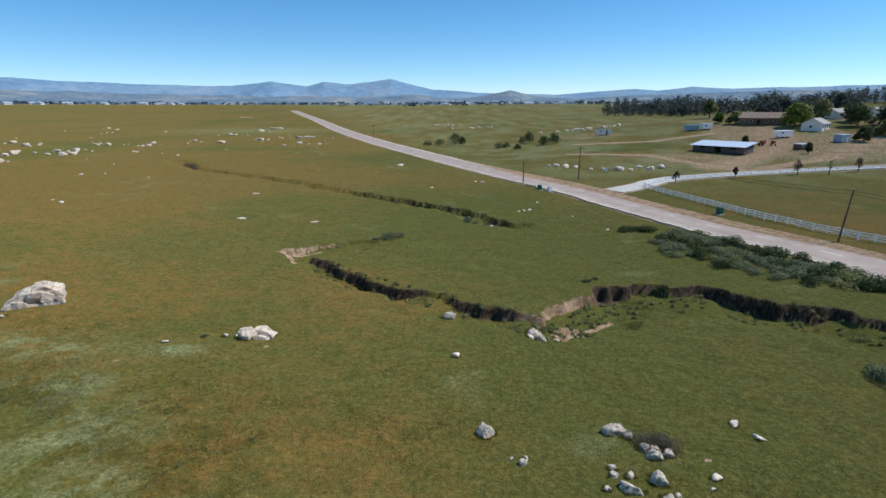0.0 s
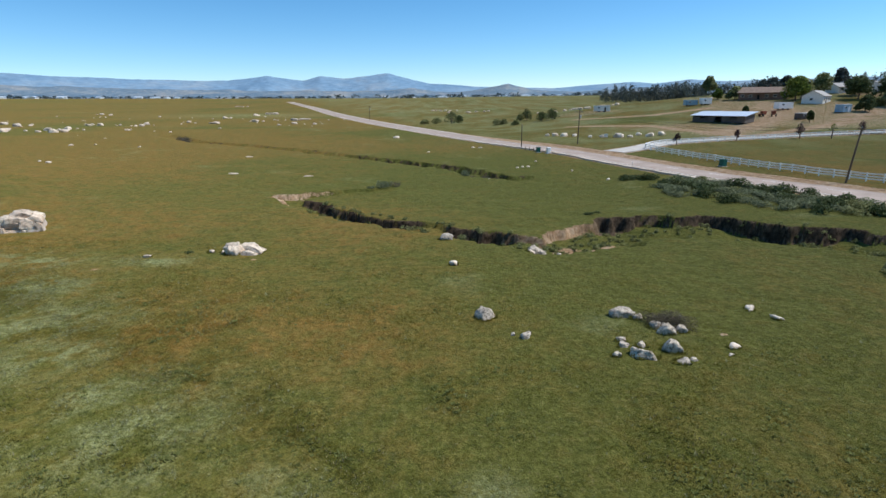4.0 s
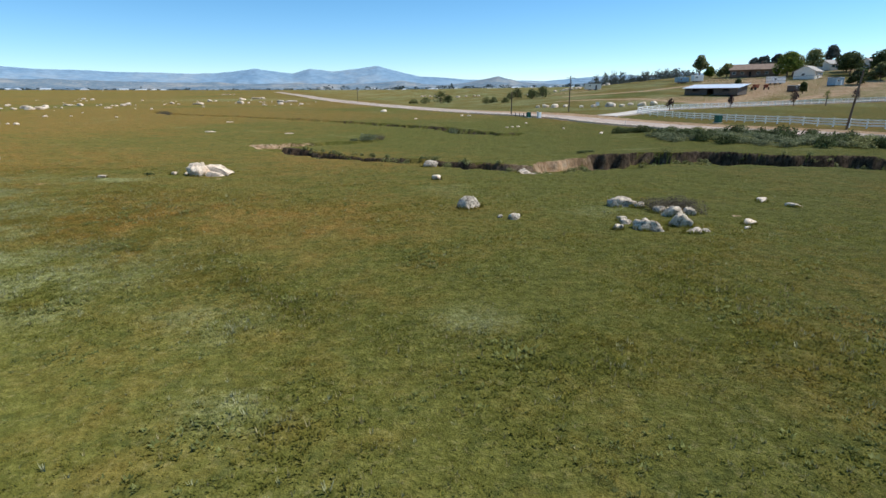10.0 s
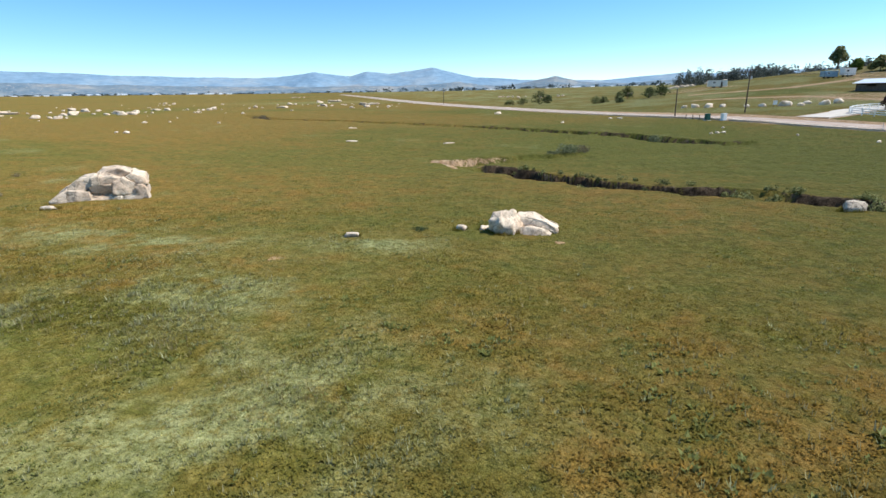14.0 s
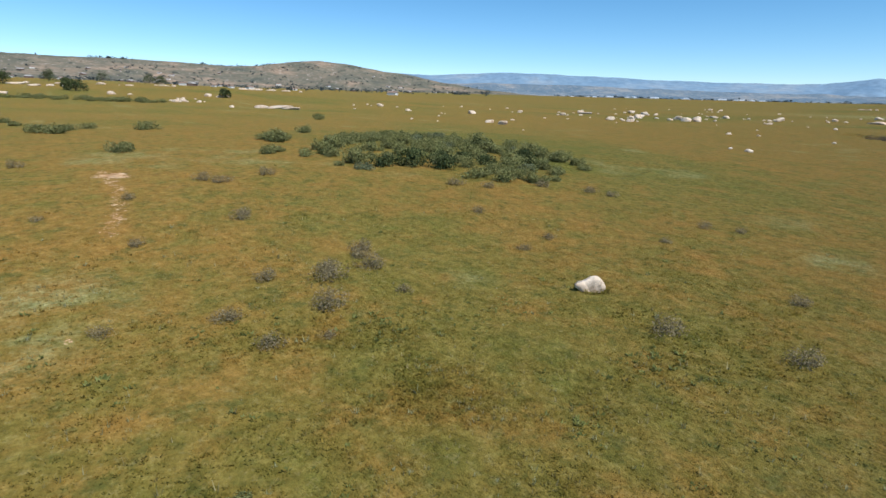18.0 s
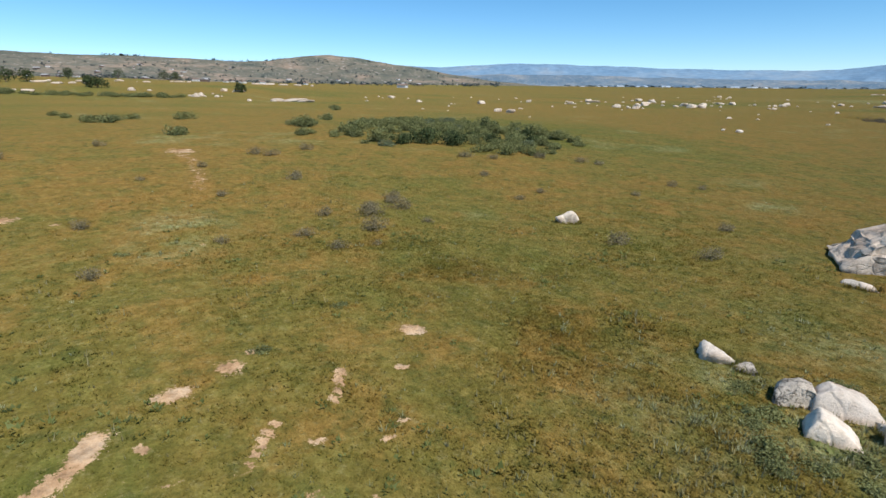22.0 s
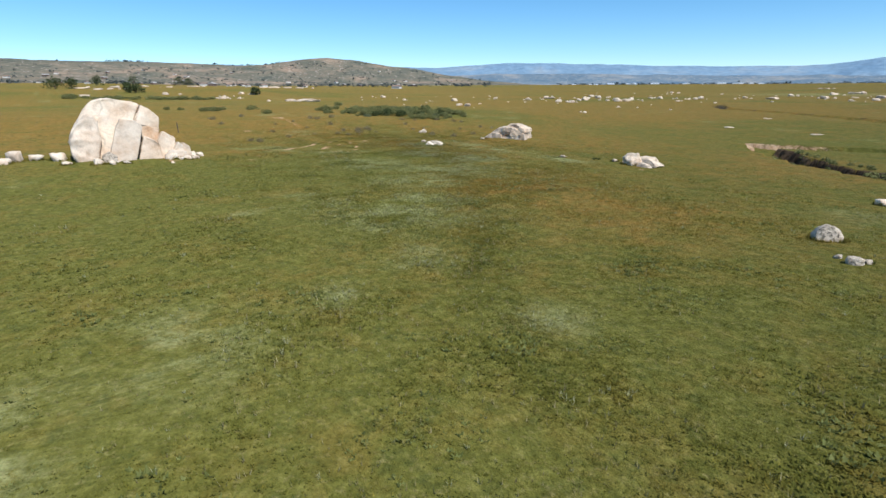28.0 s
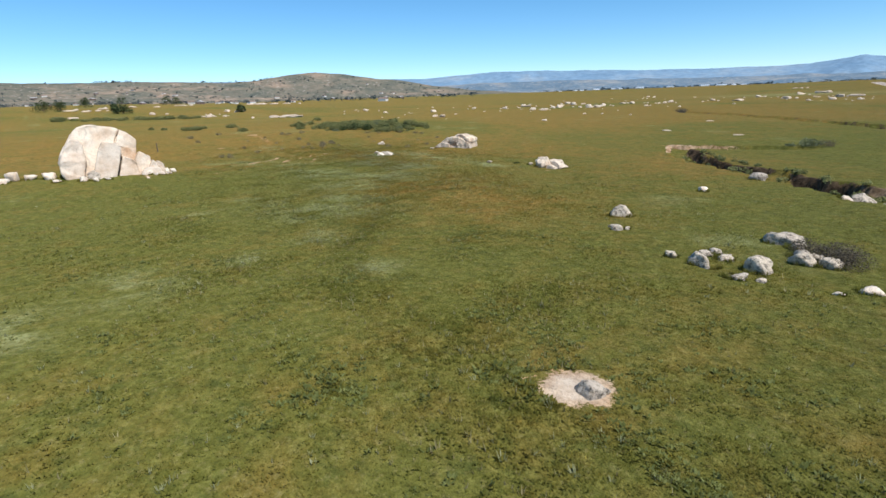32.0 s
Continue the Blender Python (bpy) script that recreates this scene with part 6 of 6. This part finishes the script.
def barn(x, y, turn, length, depth, front_h, back_h):
    top = thing("open_barn", pose(x, y, gz(x, y) - 0.1, 0, 0, turn), "long low weathered barn with a pale sloping tin roof", "barn")
    part("back_wall", box(length, 0.12, back_h, Matrix.Translation((0, depth / 2, 0))), BARN_WALL, top)
    for s in (-1, 1):
        part("end_wall", prism([(-depth / 2, 0), (depth / 2, 0), (depth / 2, back_h), (-depth / 2, front_h)], 0.12, Matrix.Translation((s * (length / 2 - 0.06), 0, 0)) @ Matrix.Rotation(radians(90), 4, "Z")), BARN_WALL, top)
    n = 7
    for i in range(n + 1):
        part("post", box(0.2, 0.2, front_h, Matrix.Translation((-length / 2 + 0.1 + i * (length - 0.2) / n, -depth / 2, 0))), BARN_WALL, top)
    for i in range(n):
        if i != 3:
            part("stall_front", box((length - 0.2) / n - 0.24, 0.06, 1.35 if i % 2 else 1.9, Matrix.Translation((-length / 2 + 0.1 + (i + 0.5) * (length - 0.2) / n, -depth / 2 + 0.04, 0.05))), BARN_WALL, top)
    part("header", box(length, 0.1, 0.35, Matrix.Translation((0, -depth / 2 - 0.16, front_h - 0.38))), BARN_WALL, top)
    a = math.degrees(math.atan2(back_h - front_h, depth))
    for i in range(10):
        w = (length + 1.6) / 10
        part("roof_sheet", box(w - 0.02, depth + 2.2, 0.06, Matrix.Translation((-(length + 1.6) / 2 + (i + 0.5) * w, 0, (front_h + back_h) / 2 + 0.02 + 0.004 * (i % 2))) @ Matrix.Rotation(radians(a), 4, "X")), TIN, top)
    return top


barn(103.2, 203.6, -50, 18.6, 8.0, 2.5, 3.6)
for dx, dy, s, turn in ((0, 0, 1.0, 20), (3.2, -1.6, 0.8, 70)):
    top = thing("farm_implement", pose(122.5 + dx, 212 + dy, gz(122.5 + dx, 212 + dy), 0, 0, turn), "rusty red farm implement on bare dirt", "farm machine", "farm implements")
    part("frame", box(3.0 * s, 0.5, 0.5, Matrix.Translation((0, 0, 0.7))), RUST, top)
    part("hopper", prism([(-0.8, 0), (0.8, 0), (1.2, 0.9), (-1.2, 0.9)], 1.2, Matrix.Translation((0.3, 0, 1.1))), RUST, top)
    for q in (-1, 1):
        part("wheel", tube(0.55, 0.55, 0.25, 14, Matrix.Translation((-0.7, q * 0.75, 0.55)) @ Matrix.Rotation(radians(90), 4, "X") @ Matrix.Translation((0, 0, -0.12))), DARK, top)


def van_box(name, x, y, turn, length, depth, h, mat, roof, label, category, wheels=True):
    top = thing(name, pose(x, y, gz(x, y), 0, 0, turn), label, category)
    lift = 0.55 if wheels else 0.05
    part("body", box(length, depth, h, Matrix.Translation((0, 0, lift)), 0.06), mat, top)
    part("roof", box(length + 0.1, depth + 0.1, 0.1, Matrix.Translation((0, 0, lift + h)), 0.03), roof, top)
    part("door", box(0.8, 0.05, min(1.9, h * 0.85), Matrix.Translation((length * 0.2, -depth / 2 - 0.02, lift + 0.1))), roof, top)
    win = part("window", box(1.1, 0.05, 0.7, Matrix.Translation((-length * 0.2, -depth / 2 - 0.02, lift + h * 0.5))), WHITE, top)
    part("pane", box(0.95, 0.03, 0.55, Matrix.Translation((-length * 0.2, -depth / 2 - 0.05, lift + h * 0.5 + 0.07))), GLASS, win)
    if wheels:
        for s in (-1, 1):
            for q in (-1, 1):
                part("wheel", tube(0.4, 0.4, 0.25, 12, Matrix.Translation((s * length * 0.18, q * (depth / 2 - 0.15), 0.4)) @ Matrix.Rotation(radians(90), 4, "X") @ Matrix.Translation((0, 0, -0.12))), DARK, top)
    return top


van_box("cargo_trailer", 138.8, 226.5, 12, 7.0, 2.6, 2.4, WHITE, WHITE, "white enclosed cargo trailer on the dirt yard", "trailer")
van_box("tool_shed", 152.5, 211.5, 20, 4.6, 3.2, 2.8, BLUE_TIN, TIN, "small faded blue-grey metal shed", "shed", False)
van_box("lean_to", 131.3, 201.5, 12, 4.8, 3.0, 1.9, BARN_WALL, TIN, "low weathered shed with a tin roof", "shed", False)
van_box("old_trailer", 78.9, 276, -8, 7.6, 2.6, 2.6, CREAM, BARN_WALL, "old tan travel trailer standing in the field", "trailer")
van_box("camper_van", 116.5, 262, 10, 6.0, 2.4, 2.2, BLUE_TIN, BLUE_TIN, "faded light blue camper parked by the homestead", "camper")
van_box("camper_van", 123, 261, 10, 5.0, 2.4, 2.6, WHITE, WHITE, "white camper parked by the homestead", "camper")

# ---- rocks beyond the road and far out on the plain ----
rr = np.random.default_rng(91)
RIGHT_ROCKS = [(38.3, 187, 2.6), (40.4, 183, 3), (43.5, 181, 2), (55, 171.8, 3.4), (65.2, 172.6, 3.2), (69.4, 174.2, 3), (62.9, 176.4, 2.2), (50.5, 174, 2.0), (58.5, 171, 1.8), (36, 189, 2.0), (47, 175, 1.6)]
for i, (x, y, s) in enumerate(RIGHT_ROCKS):
    boulder(x, y, s, s * 0.8, s * 0.5, i * 47, 500 + i, PALE_GRANITE, "pale granite boulder in the field across the road", "boulder", 3, "boulders across the road")
for cx, cy, n, spread in ((0, 505, 7, 24), (22, 455, 8, 18), (76, 328, 9, 9), (87, 318, 9, 9), (95, 321, 5, 6), (62, 345, 4, 10)):
    for i in range(n):
        x, y, s = cx + rr.normal() * spread * 0.5, cy + rr.normal() * spread * 0.4, rr.uniform(1.4, 3.6)
        boulder(x, y, s, s * 0.8, s * 0.45, rr.uniform(0, 360), int(rr.integers(600, 900)), GRANITE, "grey boulder in a rocky field far across the road", "boulder", 2, "rocky field across the road")
FAR_ROCKS = [(-261, 433, 4), (-277, 448, 4), (-222, 286, 6), (-243, 303, 5), (-196, 245, 6), (-195, 238, 4), (-183, 254, 5), (-171.5, 241, 5.5), (-178.5, 260, 5.5), (-168.7, 244, 4.5), (-190.7, 295, 3), (-184, 295, 4.5), (-174.4, 296, 2.5), (-164, 303, 5), (-158.5, 289, 4), (-162, 289, 2.5),
             (-150, 324, 4), (-130.8, 316, 8), (-149.4, 378, 5), (-113.5, 333, 5), (-142.7, 423, 6), (-140.6, 453, 9), (-136, 450, 6), (-93, 347, 5), (-90, 357, 7.5), (-96, 352, 5), (-88, 293.4, 3), (-83.4, 308, 4), (-71, 304, 3), (-260, 702, 8)]
WEST_ROCKS = [(-170.3, 143.7, 4.0), (-179.3, 145.9, 3.4), (-241.9, 188.6, 5), (-237, 258, 7), (-244, 262, 5), (-225.7, 229, 4), (-176.4, 212, 4), (-188, 215.6, 5), (-251.5, 226.7, 4), (-268, 171, 3.5), (-318.6, 185.5, 5), (-330, 190, 4), (-146.3, 254.8, 2.5), (-275, 113, 10), (-281, 108, 9), (-268, 116, 7),
              (-392, 119.4, 8), (-398, 113, 6), (-330, 84, 5), (-336, 88, 4), (-331, 94, 3.5), (-381.6, 17.5, 8), (-490, 20, 9), (-397, 64, 6), (-359, 91.5, 4), (-470, 30, 8), (-478, 38, 7), (-520, 44, 8), (-540, 88, 7), (-560, 70, 9), (-600, 120, 8), (-620, 210, 12), (-600, 190, 9), (-640, 230, 10), (-680, 260, 12)]
for i, (x, y, s) in enumerate(FAR_ROCKS + WEST_ROCKS):
    boulder(x, y, s * (0.8 if s < 7 else 1.1), s * 0.7, s * (0.36 if s < 7 else 0.17), i * 61 % 360, 520 + i, GRANITE, "pale granite boulder far out on the plain", "boulder", 3, "far boulders of the plain", planes=13)
    for k in range(int(rr.integers(0, 4))):
        q = s * rr.uniform(0.2, 0.5)
        boulder(x + rr.normal() * s * 1.1, y + rr.normal() * s * 0.9, q, q * 0.8, q * 0.45, rr.uniform(0, 360), int(rr.integers(600, 900)), GRANITE, "small pale stone beside larger boulders on the plain", "stone", 2, "far stones of the plain")
for i in range(70):
    x, y = rr.uniform(-330, -60), rr.uniform(120, 420)
    s = rr.uniform(0.6, 2.0)
    boulder(x, y, s, s * 0.8, s * 0.35, rr.uniform(0, 360), int(rr.integers(600, 900)), PALE_GRANITE, "small pale stone in the far grass", "stone", 2, "far stones of the plain")
for x, y, s, h in ((17.7, 118.8, 1.2, 0.3), (19.0, 119.6, 1.3, 0.3), (16.4, 118.0, 0.9, 0.25), (-17.5, 203.6, 2.6, 1.0), (8.9, 160.4, 1.6, 0.4), (10.8, 158.8, 1.4, 0.3), (-4, 150, 1.0, 0.3), (22, 127, 0.9, 0.3), (9.4, 107.6, 1.6, 0.9), (6.6, 109.0, 1.2, 0.5), (31, 100, 0.8, 0.4), (27, 112, 0.8, 0.3), (-50, 140, 2.0, 0.25), (-43, 110, 2.2, 0.2), (-27, 108, 2.0, 0.2)):
    boulder(x, y, s, s * 0.6, h, rr.uniform(0, 360), int(rr.integers(600, 900)), PALE_GRANITE, "pale stone lying in the green field", "stone", 2, "stones of the green field")

# ---- far settlement ----
proto = []
for n, (wall, roof) in enumerate(((CREAM, SHINGLE), (WHITE, TIN), (BROWN_WALL, GREY_ROOF))):
    top = thing("far_house", pose(0, 0, -200), "small pale house far off below the hills", "house", "far houses")
    part("wall", box(13, 9, 3.6), wall, top)
    part("roof", prism([(-5.2, 3.6), (5.2, 3.6), (0, 6.2)], 14, Matrix.Rotation(radians(90), 4, "Z")), roof, top)
    proto.append(top)
bpy.context.view_layer.update()
spots = []
for n in range(52):
    a = math.radians(rr.uniform(-97, -52))
    d = rr.uniform(900, 1500) if n % 3 == 0 else rr.uniform(1650, 2150)
    spots.append((d * math.sin(a), d * math.cos(a), rr.uniform(0, 180), int(rr.choice((0, 2))), rr.uniform(0.6, 1.15)))
for n in range(40):
    a = math.radians(rr.choice((rr.uniform(-42, -24), rr.uniform(-6, 16))))
    d = rr.uniform(2350, 2500)
    spots.append((d * math.sin(a), d * math.cos(a), rr.uniform(0, 180), 1, rr.uniform(0.9, 2.3)))
heights = [hill_z(row[0], row[1]) for row in spots]
for (x, y, turn, k, s), z in zip(spots, heights):
    made = copy_thing(proto[k], Matrix())
    made.matrix_basis = pose(x, y, z - 0.4, 0, 0, turn) @ Matrix.Diagonal((s, s, 0.5 + 0.5 * s, 1))
for top in proto:
    for o in (*top.children_recursive, top):
        bpy.data.objects.remove(o)

# ---- grass tufts where the flight passes low ----
GRID_X, GRID_Y = np.arange(-100, 48, 0.2), np.arange(-6, 84, 0.2)
gx, gy = (g.ravel() for g in np.meshgrid(GRID_X, GRID_Y))
RASTER = {key: fn(gx, gy).reshape(len(GRID_Y), len(GRID_X)) for key, fn in (("bare", bare_at), ("tone", tone_at), ("silver", silver_at), ("z", ground_z))}


def raster(key, x, y):
    """A quick reading of the ground's marks and height near the flight line."""
    u, v = np.clip((x - GRID_X[0]) / 0.2, 0, len(GRID_X) - 1.001), np.clip((y - GRID_Y[0]) / 0.2, 0, len(GRID_Y) - 1.001)
    i, j = u.astype(int), v.astype(int)
    u, v, q = u - i, v - j, RASTER[key]
    return (q[j, i] * (1 - u) + q[j, i + 1] * u) * (1 - v) + (q[j + 1, i] * (1 - u) + q[j + 1, i + 1] * u) * v


def blades_mesh(name, x, y, r, blades, tall, wide, thick, size):
    """Tufts of blades joined at the root, one at each place."""
    n = len(x)
    z = raster("z", x, y)
    s = r.uniform(0.6, 1.35, n) * size
    a = r.uniform(0, 2 * math.pi, (n, blades))
    out = wide * r.uniform(0.2, 1.0, (n, blades)) * s[:, None]
    h = tall * r.uniform(0.45, 1.0, (n, blades)) * s[:, None]
    w = wide * thick * r.uniform(0.6, 1.2, (n, blades)) * s[:, None]
    ca, sa = np.cos(a), np.sin(a)
    fx, fy = x[:, None] + 0.35 * out * ca, y[:, None] + 0.35 * out * sa
    foot = np.broadcast_to(z[:, None] - 0.02, out.shape)
    v = np.stack([np.stack([fx - w * sa, fy + w * ca, foot], -1), np.stack([fx + w * sa, fy - w * ca, foot], -1), np.stack([x[:, None] + out * ca, y[:, None] + out * sa, z[:, None] + h], -1)], 2).reshape(-1, 3)
    me = mesh_np(name, v, np.arange(n * blades * 3).reshape(-1, 3))
    for key in ("tone", "silver"):
        mark(me, key, np.repeat(raster(key, x, y), 3 * blades))
    return me


def build_tufts(name, count, seed, blades, tall, wide, label, mat, spread, pick=None, thick=0.32):
    """Grass, thickest under the flight line and thinning outwards."""
    r = np.random.default_rng(seed)
    c = resample([(22, 14), (2, 16), (-14, 26), (-30, 36), (-48, 42), (-62, 44)], 1.0)
    n = count * 4
    i = r.integers(0, len(c), n)
    a, d = r.uniform(0, 2 * math.pi, n), spread * np.abs(r.normal(size=n))
    x, y = c[i, 0] + d * np.cos(a), c[i, 1] + d * np.sin(a)
    ok = (raster("bare", x, y) < 0.42) & (r.random(n) < 0.25 + 1.0 * vnoise(x, y, 0.9, 71))
    if pick is not None:
        ok &= r.random(n) < pick(x, y)
    x, y = x[ok][:count], y[ok][:count]
    me = blades_mesh(name, x, y, r, blades, tall, wide, thick, 0.55 + 0.9 * vnoise(x, y, 2.4, 72) * (0.5 + vnoise(x, y, 0.8, 73)))
    return tagged(part(name, me, mat), label, "grass", kind="stuff")


def build_skirts():
    """Longer grass and weeds that grow against the feet of the stones, out of reach of grazing."""
    r = np.random.default_rng(811)
    xs, ys = [], []
    for x, y, sx, sy, turn in SKIRTS:
        n = int(60 * (sx + sy))
        a, k = r.uniform(0, 2 * math.pi, n), 0.47 + 0.16 * r.random(n) ** 2
        u, v, c, s = sx * k * np.cos(a), sy * k * np.sin(a), math.cos(radians(turn)), math.sin(radians(turn))
        xs.append(x + u * c - v * s), ys.append(y + u * s + v * c)
    x, y = np.concatenate(xs), np.concatenate(ys)
    ok = (vnoise(x, y, 0.5, 74) > 0.36) & (raster("bare", x, y) < 0.4) & (x > -99) & (x < 47) & (y > -5) & (y < 83)
    x, y = x[ok], y[ok]
    return tagged(part("grass_round_stones", blades_mesh("grass_round_stones", x, y, r, 5, 0.22, 0.13, 0.13, np.ones(len(x))), TUFT), "longer grass growing against the stones", "grass", kind="stuff")


WEED_LEAF = make_leaf("broad_weed", (0.090, 0.106, 0.028), (0.150, 0.170, 0.050), (0.23, 0.25, 0.085), 1.2, 1.0)
STRAW = make_leaf("dry_stalk", (0.17, 0.15, 0.060), (0.25, 0.22, 0.095), (0.38, 0.34, 0.18), 1.2, 0.8)
build_tufts("meadow_grass", 270000, 801, 4, 0.05, 0.10, "short tufted meadow grass, green and rust-brown", TUFT, 16.0, None, 0.28)
build_tufts("meadow_weeds", 16000, 802, 10, 0.12, 0.13, "silvery weed tufts in the meadow", SILVER_WEED, 16.0, lambda x, y: 0.04 + 0.9 * raster("silver", x, y), 0.09)
build_tufts("leafy_weeds", 13000, 803, 9, 0.075, 0.17, "dark green broad-leaved weeds in mats among the grass", WEED_LEAF, 15.0, lambda x, y: smooth(0.52, 0.72, fbm(x, y, 2.2, 75, 3)) * (1 - 0.8 * np.clip(raster("tone", x, y), 0, 1)), 0.28)
build_tufts("dry_stalks", 9000, 804, 3, 0.16, 0.09, "pale dry seed stalks standing above the grass", STRAW, 16.0, lambda x, y: 0.1 + smooth(0.5, 0.7, fbm(x, y, 3.5, 76, 2)), 0.14)
build_skirts()
